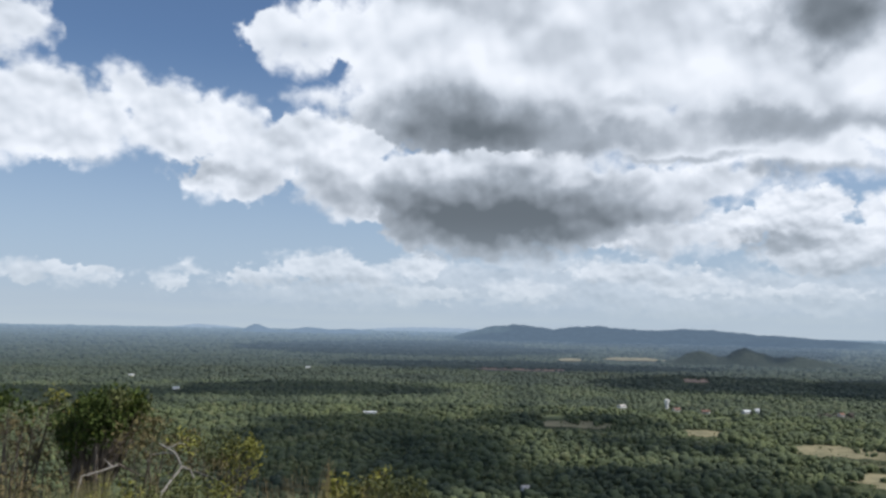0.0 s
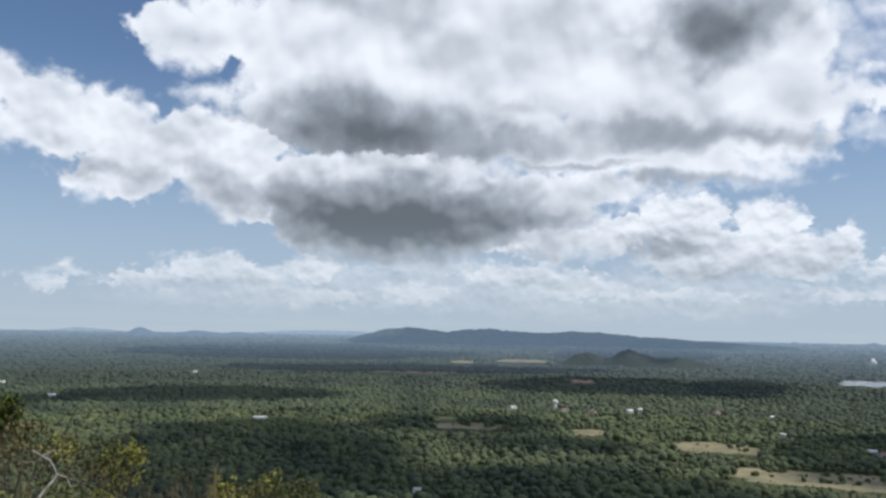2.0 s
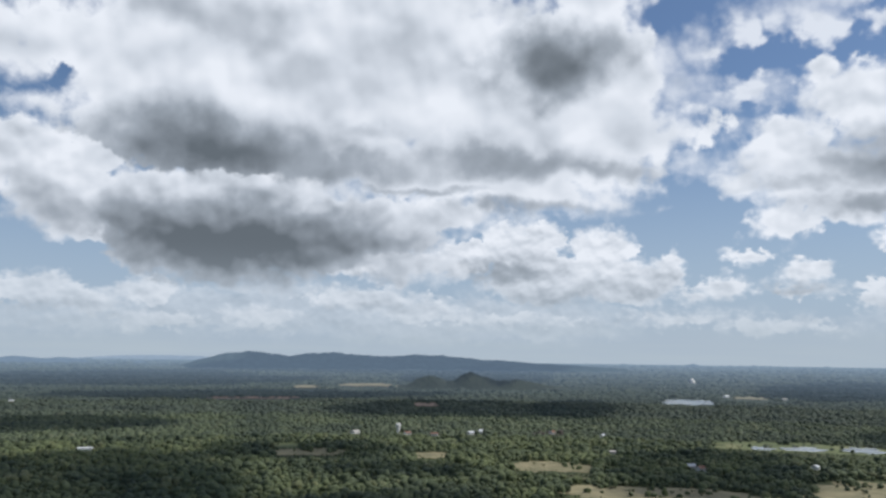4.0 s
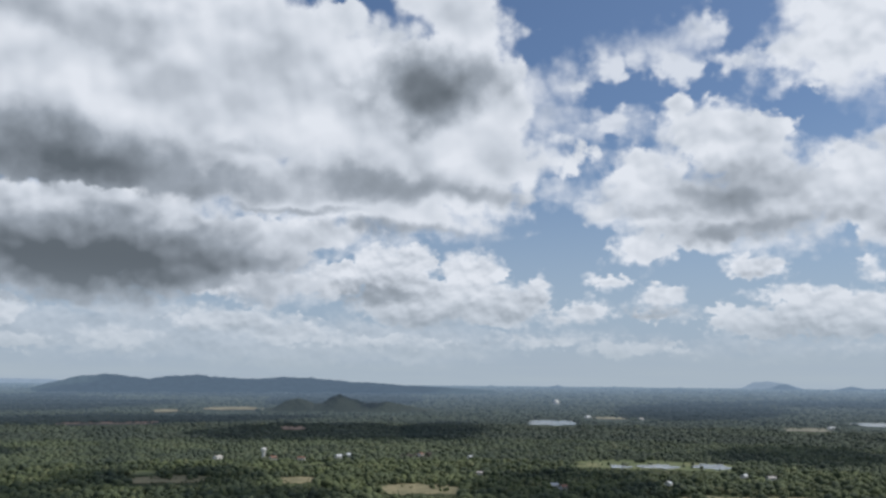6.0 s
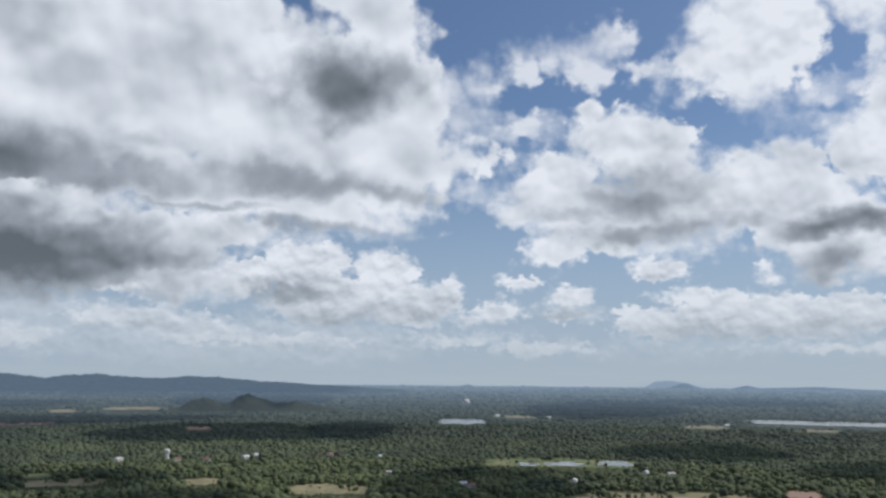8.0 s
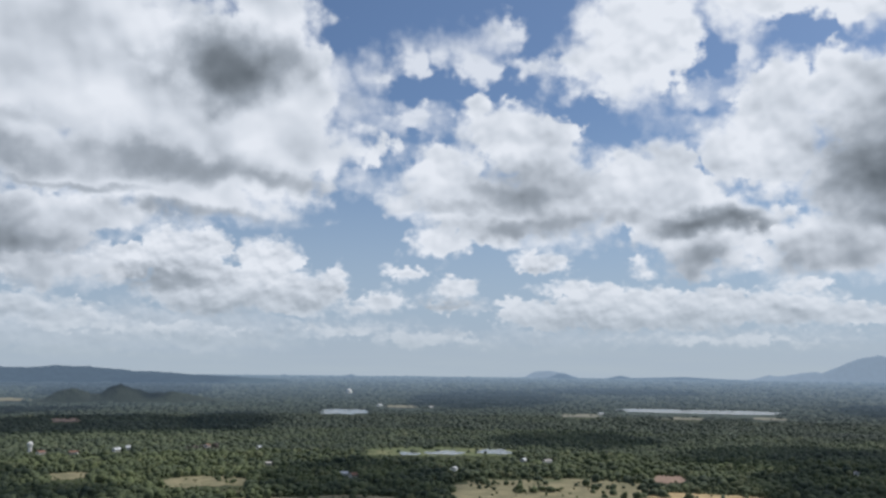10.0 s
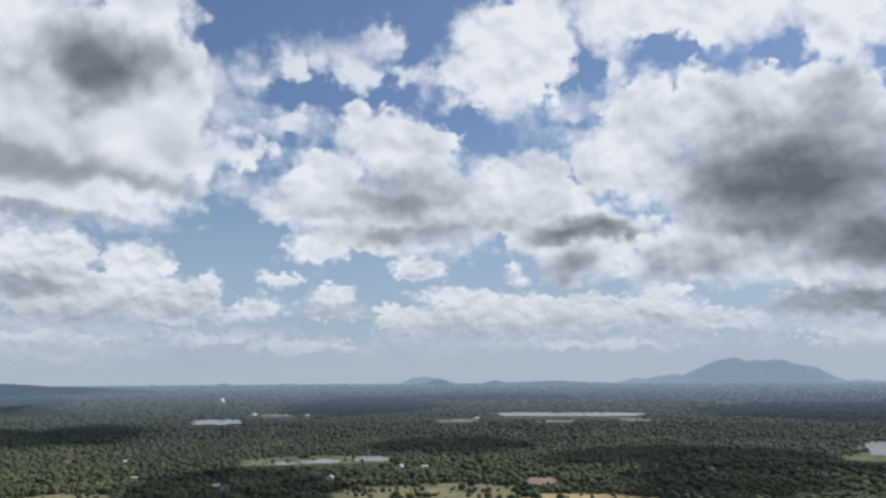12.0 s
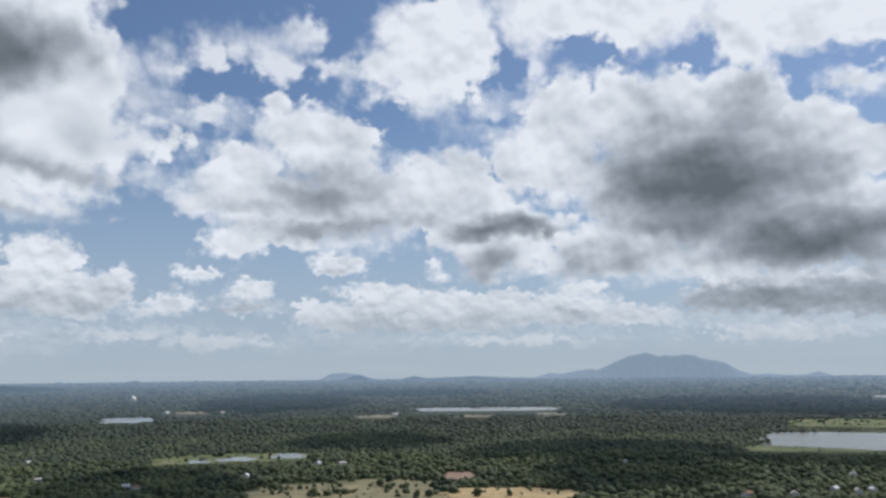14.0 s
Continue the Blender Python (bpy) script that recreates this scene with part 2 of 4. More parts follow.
UPPER = [(55, 22.5, 3.7, 3.5), (51.9, 21.2, 2.7, 1.6), (57.3, 23.9, 2.2, 2.6), (54, 19.3, 3.3, 0.9), (64.4, 24.7, 4.5, 2.1), (70.3, 24, 5.8, 2.2), (76.6, 22.3, 2.5, 2.8), (80.9, 22.3, 4.5, 2.2), (84.4, 21.3, 2.6, 1.6), (61.5, 23.8, 1.2, 1.5), (83.5, 17.7, 1.9, 0.7)]
CUMULUS = [(43.5, 18.3, 1.2, 1), (45.5, 16.7, 2.9, 1.9), (47.3, 15.4, 3.2, 2.4), (48.9, 14.1, 2.5, 2.2), (41.3, 13.6, 2.7, 2), (38.9, 11.8, 1.9, 1.1), (44, 11.6, 5.4, 1.9), (49.5, 11.7, 4.8, 2.4), (40.7, 8.9, 2.1, 0.9), (46.4, 9.9, 5.9, 1.3), (55.1, 12.1, 5.2, 2.3), (56.6, 14.1, 1.5, 1.1), (53.3, 14.1, 1.6, 0.7), (60.8, 14.4, 2.2, 1.7), (60.4, 15.7, 1, 0.6), (59.1, 9.9, 5.2, 1.9), (59.1, 7.6, 2.8, 1.3)]
TOWER = [(64, 15.8, 3, 4.2), (67.9, 18.2, 2.4, 2.5), (71.1, 16.4, 4.9, 3.4), (64.1, 18.4, 2, 1.7), (75.5, 16.7, 3.2, 3), (77.4, 18.4, 1.2, 1.2), (73.4, 12.1, 8.4, 4.1), (79.5, 13, 4.4, 4.1), (83.1, 13.1, 2.2, 1.9), (78.5, 8.2, 6.1, 2), (67.6, 8.3, 5.7, 1.8), (65.3, 7.2, 2.7, 1), (73.5, 7.1, 3.9, 1.1), (83.7, 8.7, 2.5, 2.8)]
CUMULUS_GREY = [(47.5, 12.5, 3.8, 1.5, 0.5), (46.4, 9.8, 4.8, 0.7, 0.55), (51.1, 10.4, 6.3, 0.5, 0.3), (42.9, 11.3, 3.5, 0.5, 0.35), (59.5, 9.9, 3.6, 0.8, 0.8), (57.9, 7.4, 2, 1.4, 0.5), (54.9, 12.5, 2.2, 0.7, 0.15)]
TOWER_GREY = [(73.4, 12.3, 5.7, 3.1, 0.9), (69.8, 13.9, 2.4, 2.7, 0.45), (75.4, 15.1, 2, 2.4, 0.5), (76.7, 17.5, 1.3, 1.8, 0.4), (71.1, 9.8, 3.5, 0.7, 0.65), (79.7, 11.9, 2, 1.9, 0.45), (79.5, 8.2, 4.8, 1.8, 0.85), (83, 7.4, 2.1, 1.8, 0.55), (67.2, 7.7, 3.1, 1.1, 0.45), (64.9, 6.8, 1.6, 0.7, 0.45), (75, 7.4, 3.6, 0.8, 0.45), (65.4, 10.7, 1.8, 1.6, 0.15)]
FAR_BANK = [(1.4, 3, 6.3, 1.4), (8.4, 3.1, 7.7, 1.6), (17.7, 2.5, 7.8, 1.5), (25.5, 2.5, 5.1, 1.4), (-7.2, 2.1, 6.2, 0.7), (13.8, 2.8, 9.2, 1), (4.1, 3.1, 4.9, 1.3), (27.6, 2.6, 7.8, 0.5), (53.9, 2.3, 10.2, 0.4), (78.8, 3.3, 6.6, 1.1)]
FAR_ROW_GREY = [(-8, 2.8, 3.9, 0.4, 0.4), (-5.7, 2.3, 3, 0.4, 0.3), (-13, 2.7, 2.1, 0.3, 0.25), (13, 3.1, 4.6, 0.4, 0.3), (-1.4, 1.6, 2.7, 0.3, 0.25), (-25.9, 2.3, 3.2, 0.3, 0.25)]

low_fade = g.step(elev, 8.0, 0.3, 0.0, 0.60)
far_fade = g.math("MAXIMUM", low_fade, 0.35)
small, middle, large = Billows(0.6, 3.0, 1.4), Billows(1.05, 11.0, 1.15), Billows(1.7, 23.0)
tint = cloud(clear, FAR_BANK, None, small, far_fade, 0.74, 0.6, 2.4)
tint = cloud(tint, FAR_ROW, FAR_ROW_GREY, small, far_fade, 0.90, 0.88, 1.0)
tint = cloud(tint, HEAP, HEAP_GREY, small, low_fade)
tint = cloud(tint, SINGLE, SINGLE_GREY, small, low_fade)
tint = cloud(tint, BAR, BAR_GREY, small, low_fade)
tint = cloud(tint, LOW_BANK, LOW_BANK_GREY, small, low_fade, 0.78, 0.97, 1.0)
tint = cloud(tint, WEST, WEST_GREY, middle, low_fade)
tint = cloud(tint, SHELF, SHELF_GREY, middle, low_fade, 0.86)
tint = cloud(tint, SHREDS, None, middle, low_fade, 0.96, 0.85, 2.0)
tint = cloud(tint, UPPER, None, middle, low_fade, 0.96, 1.0, 1.3)
tint = cloud(tint, CUMULUS, CUMULUS_GREY, middle, low_fade)
tint = cloud(tint, TOWER, TOWER_GREY, middle, low_fade)
tint = cloud(tint, DECK, DECK_GREY + DECK_BASE_GREY, large, low_fade, 0.94, 1.0, 0.7)
# haze veils the lowest sky
veil = g.noise(g.join(g.math("MULTIPLY", azim, 0.05), g.math("MULTIPLY", elev, 0.9), 3.0), 1.0, 4.0, 0.55)
tint = g.mix(g.math("MULTIPLY", g.step(elev, 3.2, -0.3, 0.0, 0.78), g.line(veil, 0.3, 0.7, 0.62, 1.1), clamp=True), tint, (0.465, 0.545, 0.61))
back = g.node("ShaderNodeBackground")
g.plug(back.inputs[0], tint)
back.inputs[1].default_value = 0.97
g.tree.links.new(back.outputs[0], g.node("ShaderNodeOutputWorld").inputs[0])
world.cycles.sampling_method = "MANUAL"
world.cycles.sample_map_resolution = 512

sun = new("sun", bpy.data.lights.new("sun", "SUN"))
sun.data.energy, sun.data.angle, sun.data.color = 3.7, radians(0.53), (1.0, 0.95, 0.86)
sa, se = radians(SUN_AZ), radians(SUN_EL)
SUNWARD = Vector((math.sin(sa) * math.cos(se), math.cos(sa) * math.cos(se), math.sin(se)))
sun.matrix_world = look(SUNWARD * 3000, (0, 0, 0))

# ---- materials ----
def material(name, rough=0.9, spec=0.2):
    m = bpy.data.materials.new(name)
    m.use_nodes = True
    h = Graph(m.node_tree)
    b = m.node_tree.nodes["Principled BSDF"]
    b.inputs["Roughness"].default_value = rough
    b.inputs["Specular IOR Level"].default_value = spec
    return m, h, b


def place(h):
    return h.node("ShaderNodeNewGeometry").outputs["Position"]


def mottled(name, dark, light, scale, rough=0.9, detail=5.0, spec=0.2, island=0.0, bump=0.0, third=None):
    """Earth, bark, paint: two tones in patches of two sizes, with per-piece variation and fine relief."""
    m, h, b = material(name, rough, spec)
    p = place(h)
    f = h.math("ADD", h.math("MULTIPLY", h.noise(p, scale, detail, 0.6), 0.65), h.math("MULTIPLY", h.noise(p, scale * 0.13, 3.0), 0.35))
    f = h.step(f, 0.34, 0.66)
    if island:
        f = h.math("ADD", h.math("MULTIPLY", f, 1 - island), h.math("MULTIPLY", h.node("ShaderNodeNewGeometry").outputs["Random Per Island"], island))
    c = h.mix(f, dark, light)
    if third:
        c = h.mix(h.step(h.noise(p, scale * 0.3, 4.0), 0.55, 0.72, 0.0, 0.8), c, third)
    h.plug(b.inputs["Base Color"], c)
    if bump:
        n = h.node("ShaderNodeBump")
        n.inputs["Strength"].default_value = 0.5
        n.inputs["Distance"].default_value = bump
        h.plug(n.inputs["Height"], h.noise(p, scale * 3, 4.0))
        h.plug(b.inputs["Normal"], n.outputs[0])
    return m


def leafy(name, dark, light, dry, scale, patch=0.004, through_light=0.0):
    """Foliage: every crown its own green, larger stands of drier or deeper trees, leaf clumps inside."""
    m, h, b = material(name, 0.75, 0.15)
    p = place(h)
    r = h.node("ShaderNodeNewGeometry").outputs["Random Per Island"]
    stand = h.noise(p, patch, 4.0, 0.6)
    tract = h.noise(p, patch * 0.3, 3.0, 0.55)
    f = h.math("ADD", h.math("MULTIPLY", r, 0.34), h.math("ADD", h.math("MULTIPLY", h.step(stand, 0.40, 0.60), 0.36), h.math("MULTIPLY", h.step(tract, 0.42, 0.58), 0.30)))
    c = h.mix(f, dark, light)
    c = h.mix(h.step(h.math("ADD", h.math("MULTIPLY", h.math("FRACT", h.math("MULTIPLY", r, 7.31)), 0.55), h.math("MULTIPLY", stand, 0.5)), 0.68, 0.86, 0.0, 0.65), c, dry)
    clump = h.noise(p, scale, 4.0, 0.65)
    # darker in the low parts of the clump relief
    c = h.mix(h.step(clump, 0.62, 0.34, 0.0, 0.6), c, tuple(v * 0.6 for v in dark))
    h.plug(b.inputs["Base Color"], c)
    n = h.node("ShaderNodeBump")
    n.inputs["Strength"].default_value = 0.8
    n.inputs["Distance"].default_value = 0.5 / scale
    h.plug(n.inputs["Height"], clump)
    h.plug(b.inputs["Normal"], n.outputs[0])
    return m


def painted_haze(name, near, glow, amount):
    """Skyline hills, a far backdrop: twenty kilometres of haze painted as blue and emission."""
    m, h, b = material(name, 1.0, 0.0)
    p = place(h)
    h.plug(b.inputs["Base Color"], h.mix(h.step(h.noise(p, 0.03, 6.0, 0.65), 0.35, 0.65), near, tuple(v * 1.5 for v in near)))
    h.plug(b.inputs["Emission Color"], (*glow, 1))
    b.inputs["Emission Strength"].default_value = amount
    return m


SOIL = mottled("forest_floor", (0.03, 0.042, 0.02), (0.075, 0.09, 0.04), 0.05, third=(0.11, 0.10, 0.055))
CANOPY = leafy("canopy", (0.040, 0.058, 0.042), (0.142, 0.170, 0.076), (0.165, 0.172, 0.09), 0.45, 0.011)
# canopy colours step greyer and less yellow outward: haze mixed into the base
HAZED_CANOPY_MID = leafy("hazed_canopy_middle", (0.046, 0.063, 0.050), (0.120, 0.148, 0.082), (0.142, 0.151, 0.092), 0.45, 0.009)
HAZED_CANOPY_OUT = leafy("hazed_canopy_outer", (0.046, 0.062, 0.054), (0.092, 0.117, 0.082), (0.122, 0.134, 0.094), 0.4, 0.007)
BARE_WOOD = leafy("leafless_trees", (0.055, 0.048, 0.046), (0.095, 0.082, 0.072), (0.115, 0.098, 0.082), 0.45, 0.02)
CLOUD = mottled("cloud_white", (0.78, 0.78, 0.80), (0.9, 0.9, 0.9), 0.01)
CLOUD.node_tree.nodes["Principled BSDF"].inputs["Alpha"].default_value = 0.54     # thin heaps let some sun through


def hazed_woods(name, glow, deep, even=0.0):
    """Far backdrop forest: haze painted as blue emission, crowns ever more alike."""
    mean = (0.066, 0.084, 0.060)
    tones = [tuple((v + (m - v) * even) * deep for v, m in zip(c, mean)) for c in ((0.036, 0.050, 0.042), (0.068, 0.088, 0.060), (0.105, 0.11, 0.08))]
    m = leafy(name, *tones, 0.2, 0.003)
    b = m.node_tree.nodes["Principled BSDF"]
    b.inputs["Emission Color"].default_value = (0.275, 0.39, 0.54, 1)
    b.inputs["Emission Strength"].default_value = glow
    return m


# haze painted by ring: emission rises, base colour darkens and evens outward
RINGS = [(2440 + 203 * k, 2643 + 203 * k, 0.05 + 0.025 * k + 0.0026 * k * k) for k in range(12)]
HAZED_WOODS = [hazed_woods("hazed_woods", glow, 1.0 - 0.05 * k, min(1.0, 0.25 + 0.07 * k)) for k, (_, _, glow) in enumerate(RINGS)]
# dry field with distance haze mixed into its base colour
HAZED_FIELD = mottled("hazed_far_field", (0.15, 0.15, 0.12), (0.25, 0.245, 0.195), 0.02)
DRY_FIELD = mottled("dry_grass_field", (0.13, 0.128, 0.075), (0.26, 0.23, 0.14), 0.05, third=(0.085, 0.10, 0.05))
GOLD_FIELD = mottled("stubble_field", (0.30, 0.225, 0.12), (0.44, 0.34, 0.19), 0.08)
GREEN_FIELD = mottled("green_field", (0.08, 0.105, 0.05), (0.14, 0.16, 0.078), 0.06, third=(0.21, 0.20, 0.11))
BARE_SOIL = mottled("bare_soil", (0.20, 0.14, 0.11), (0.30, 0.22, 0.17), 0.08)
WATER, hw, bw = material("water", 0.22, 0.5)
hw.plug(bw.inputs["Base Color"], hw.mix(hw.noise(place(hw), 0.01, 4.0), (0.16, 0.18, 0.18), (0.24, 0.26, 0.255)))
wn = hw.node("ShaderNodeBump")
wn.inputs["Strength"].default_value, wn.inputs["Distance"].default_value = 0.4, 0.3
hw.plug(wn.inputs["Height"], hw.noise(place(hw), 0.5, 3.0))
hw.plug(bw.inputs["Normal"], wn.outputs[0])

# ---- the lie of the land ----
FLAT, RIM = 2400.0, 4950.0      # the plain is level to FLAT; past it the far country is drawn in towards RIM
PULL = math.log(18600 / RIM)


def true_distance(r):
    s = np.clip((np.asarray(r, float) - FLAT) / (RIM - FLAT), 0, 1)
    return np.asarray(r, float) * np.exp(PULL * s * s)


def ripples(x, y, size, seed=0.0):
    """Cheap smooth noise in about -1 to 1."""
    a, b = np.asarray(x) / size, np.asarray(y) / size
    s = seed
    return (np.sin(a * 1.7 + 1.3 * np.sin(b * 1.1 + s) + s) + np.sin(b * 1.9 + 1.2 * np.sin(a * 1.3 + 2 + s) + 1.7 * s) + 0.6 * np.sin(a * 3.1 - b * 2.7 + 3 * s) + 0.4 * np.sin(a * 5.3 + b * 4.9 + s)) / 3.0


def land(x, y):
    """Height of the ground: rock hill under the camera, level plain, rising far country."""
    x, y = np.asarray(x, float), np.asarray(y, float)
    r = np.hypot(x, y)
    plain = EYE * (1 - r / np.maximum(true_distance(r), r + 1e-6)) * (r > FLAT)
    edge = 235 + 25 * ripples(x / np.maximum(r, 1), y / np.maximum(r, 1), 0.35)
    k = np.clip((r - 2.2) / (edge - 2.2), 0, 1)
    brow = 128.35 * (1 - k) ** 1.25
    brow = brow + 1.2 * ripples(x, y, 7.0, 2.0) * np.clip((r - 3) / 15, 0, 1) * (1 - k)
    shoulder = 3.0 * np.exp(-((x + 2.6) ** 2 + (y - 9.6) ** 2) / 30.0)     # a bushy shoulder of the hill
    return plain + brow + shoulder


def at(az, dist):
    """Ground point seen towards that azimuth, at a true distance of dist metres over the plain."""
    r = dist
    if dist > FLAT:
        lo, hi = FLAT, RIM
        for _ in range(40):
            mid = (lo + hi) / 2
            lo, hi = (mid, hi) if true_distance(mid) < dist else (lo, mid)
        r = lo
    a = radians(az)
    return r * math.sin(a), r * math.cos(a)


def mesh_object(name, verts, faces, mat, smooth=False):
    """One mesh object from arrays of corners and of equal-sized faces."""
    verts, faces = np.asarray(verts, np.float32), np.asarray(faces, np.int32)
    me = bpy.data.meshes.new(name)
    n = faces.shape[1]
    me.vertices.add(len(verts))
    me.vertices.foreach_set("co", verts.ravel())
    me.loops.add(faces.size)
    me.loops.foreach_set("vertex_index", faces.ravel())
    me.polygons.add(len(faces))
    me.polygons.foreach_set("loop_start", np.arange(0, faces.size, n, dtype=np.int32))
    if smooth:
        me.polygons.foreach_set("use_smooth", np.ones(len(faces), bool))
    me.update(calc_edges=True)
    me.validate()
    me.materials.append(mat)
    return new(name, me)


def grid_faces(rows, cols):
    i = np.arange(rows - 1)[:, None] * cols + np.arange(cols - 1)[None, :]
    return np.stack([i, i + 1, i + cols + 1, i + cols], -1).reshape(-1, 4)


def sheet():
    radii = np.concatenate([[0.0, 1, 2], np.geomspace(3, 260, 60), np.geomspace(275, 2300, 60), np.linspace(2330, RIM, 70)])
    turns = np.linspace(0, 2 * np.pi, 361)
    R, A = np.meshgrid(radii, turns, indexing="ij")
    X, Y = R * np.sin(A), R * np.cos(A)
    return tagged(mesh_object("ground", np.stack([X, Y, land(X, Y)], -1).reshape(-1, 3), grid_faces(len(radii), len(turns))[:, ::-1], SOIL, True),
                  "wooded plain of dark earth under a low rock hill", "ground", kind="structure")


ground = sheet()
# far ground faces take the ring materials, painted haze included
for m in HAZED_WOODS:
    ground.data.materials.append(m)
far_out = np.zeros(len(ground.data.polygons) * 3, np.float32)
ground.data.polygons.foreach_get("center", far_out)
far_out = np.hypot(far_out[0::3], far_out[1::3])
ground.data.polygons.foreach_set("material_index", np.clip(((far_out - RINGS[0][0]) // 203 + 1), 0, len(HAZED_WOODS)).astype(np.int32))
ground.data.update()

# ---- clearings, fields and water ----
WET = []       # open water
FRONT = []     # low scrub on the near side of each clearing
OPEN = []      # (x, y, half across, half deep, azimuth) stretches with no trees


def clearing(name, mat, label, category, az, near, far, half, lift=0.25, sides=64, rag=0.26, seed=1.0, keep=False):
    """A level patch with a ragged outline that reaches from near to far metres, half metres to each side."""
    (x0, y0), (x1, y1) = at(az, near), at(az, far)
    cx, cy = (x0 + x1) / 2, (y0 + y1) / 2
    deep = math.hypot(x1 - x0, y1 - y0) / 2
    half *= math.hypot(cx, cy) / float(true_distance(math.hypot(cx, cy)))
    a = radians(az)
    if mat is WATER:
        WET.append((cx, cy, half, deep, a))
    across, ahead = Vector((math.cos(a), -math.sin(a))), Vector((math.sin(a), math.cos(a)))
    verts, faces = [], []
    rings = 6
    for k in range(rings + 1):
        for i in range(sides):
            th = 2 * math.pi * i / sides
            wob = 1 + rag * float(ripples(math.cos(th), math.sin(th), 0.4, seed)) + rag * 0.5 * float(ripples(math.cos(th), math.sin(th), 0.13, seed + 3))
            sq = (abs(math.cos(th)) ** 4 + abs(math.sin(th)) ** 4) ** -0.18
            u = across * (half * wob * sq * math.cos(th) * k / rings) + ahead * (deep * wob * sq * math.sin(th) * k / rings)
            x, y = cx + u.x, cy + u.y
            verts.append((x, y, float(land(x, y)) + lift))
    for k in range(rings):
        for i in range(sides):
            j = (i + 1) % sides
            faces.append((k * sides + i, (k + 1) * sides + i, (k + 1) * sides + j, k * sides + j))
    if not keep:
        OPEN.append((cx, cy, half, deep, a))
        hid = 0.028 * math.hypot(cx, cy)
        FRONT.append((cx - ahead.x * (deep + hid) * 0.9, cy - ahead.y * (deep + hid) * 0.9, half * 0.95, hid + deep * 0.4, a))
    return tagged(mesh_object(name, verts, faces, mat, True), label, category, kind="structure")


def in_open(x, y, margin=0.0, of=OPEN):
    hit = np.zeros(len(x), bool)
    for cx, cy, half, deep, a in of:
        u = (x - cx) * math.cos(a) - (y - cy) * math.sin(a)
        v = (x - cx) * math.sin(a) + (y - cy) * math.cos(a)
        ragged = 0.92 + 0.30 * ripples(u, v, 0.22 * half + 4, half) + 0.15 * ripples(u, v, 9.0, deep)
        hit |= (np.abs(u) / (half + margin)) ** 3 + (np.abs(v) / (deep + margin)) ** 3 < ragged
    return hit


W = "still pale water reflecting the cloudy sky among trees"
clearing("water_pond", WATER, W, "pond", 34.5, 2490, 2790, 82, 0.8, seed=2, rag=0.42)
clearing("field_shore", GREEN_FIELD, "yellow-green grassy shore round the small ponds", "field", 41.2, 1296, 1440, 128, 0.3, seed=3)
clearing("water_pond", WATER, W, "pond", 38.95, 1304, 1352, 15, 0.8, seed=4, rag=0.42, keep=True)
clearing("water_pond", WATER, W, "pond", 41.3, 1312, 1372, 27, 0.8, seed=5, rag=0.42, keep=True)
clearing("water_pond", WATER, W, "pond", 44.8, 1335, 1415, 25, 0.8, seed=6, rag=0.42, keep=True)
clearing("field", DRY_FIELD, "dry tan pasture with scattered bushes", "field", 48.6, 845, 1050, 118, 0.3, seed=7)
clearing("field", GOLD_FIELD, "golden stubble field at the forest edge", "field", 59.6, 870, 968, 78, 0.45, seed=8)
clearing("field", BARE_SOIL, "patch of bare reddish-brown soil", "field", 56.2, 1044, 1120, 20, 0.5, seed=9)
clearing("field_shore", GREEN_FIELD, "yellow-green grassy bank of the lake", "field", 78.6, 1435, 1550, 105, 0.3, seed=10)
clearing("water_lake", WATER, "broad pale lake with a low wooded shore", "lake", 82.3, 1520, 1925, 198, 0.9, seed=11, rag=0.1)
clearing("field", GREEN_FIELD, "bright green rice field beyond the lake", "field", 81.5, 2080, 2440, 165, 0.3, seed=12)
clearing("water_reservoir", WATER, "long pale reservoir in the distance", "lake", 58.1, 2830, 3120, 285, 1.0, seed=13, rag=0.1)
clearing("water_pond", WATER, W, "pond", 83.0, 4240, 4600, 60, 1.2, seed=14, rag=0.42)
clearing("field", HAZED_FIELD, "far tan clearing in the forest", "field", 8.8, 3240, 3560, 50, 3.5, seed=15)
clearing("field", HAZED_FIELD, "far tan clearing in the forest", "field", 12.9, 3430, 3810, 115, 3.5, seed=16)
clearing("field", BARE_SOIL, "long strip of bare reddish soil", "field", 5.4, 2500, 2640, 140, 0.4, seed=17)
clearing("field", BARE_SOIL, "patch of bare reddish soil", "field", 17.0, 2190, 2350, 36, 0.4, seed=18)
clearing("field", DRY_FIELD, "brown clearing in the forest", "field", 9.3, 1108, 1190, 52, 0.4, seed=19)
clearing("field", GREEN_FIELD, "small bright green clearing", "field", 7.6, 1200, 1262, 18, 0.4, seed=20)
clearing("field", DRY_FIELD, "small tan clearing among trees", "field", 17.4, 1080, 1146, 24, 0.4, seed=21)
clearing("field", GREEN_FIELD, "small bright green clearing", "field", 18.6, 1300, 1340, 16, 0.4, seed=24)
clearing("field", DRY_FIELD, "tan scrubby clearing among trees", "field", 25.5, 975, 1070, 50, 0.4, seed=22)
clearing("field", DRY_FIELD, "dry tan field at the forest edge", "field", 32.5, 795, 890, 95, 0.4, seed=23)
clearing("field", HAZED_FIELD, "far tan clearing in the forest", "field", 50.5, 2480, 2660, 60, 0.4, seed=25)
clearing("field", HAZED_FIELD, "far tan clearing in the forest", "field", 57.0, 2450, 2600, 75, 0.4, seed=26)
clearing("field", HAZED_FIELD, "far clearing in the forest, paled with painted haze", "field", 38.5, 2950, 3150, 70, 0.4, seed=27)
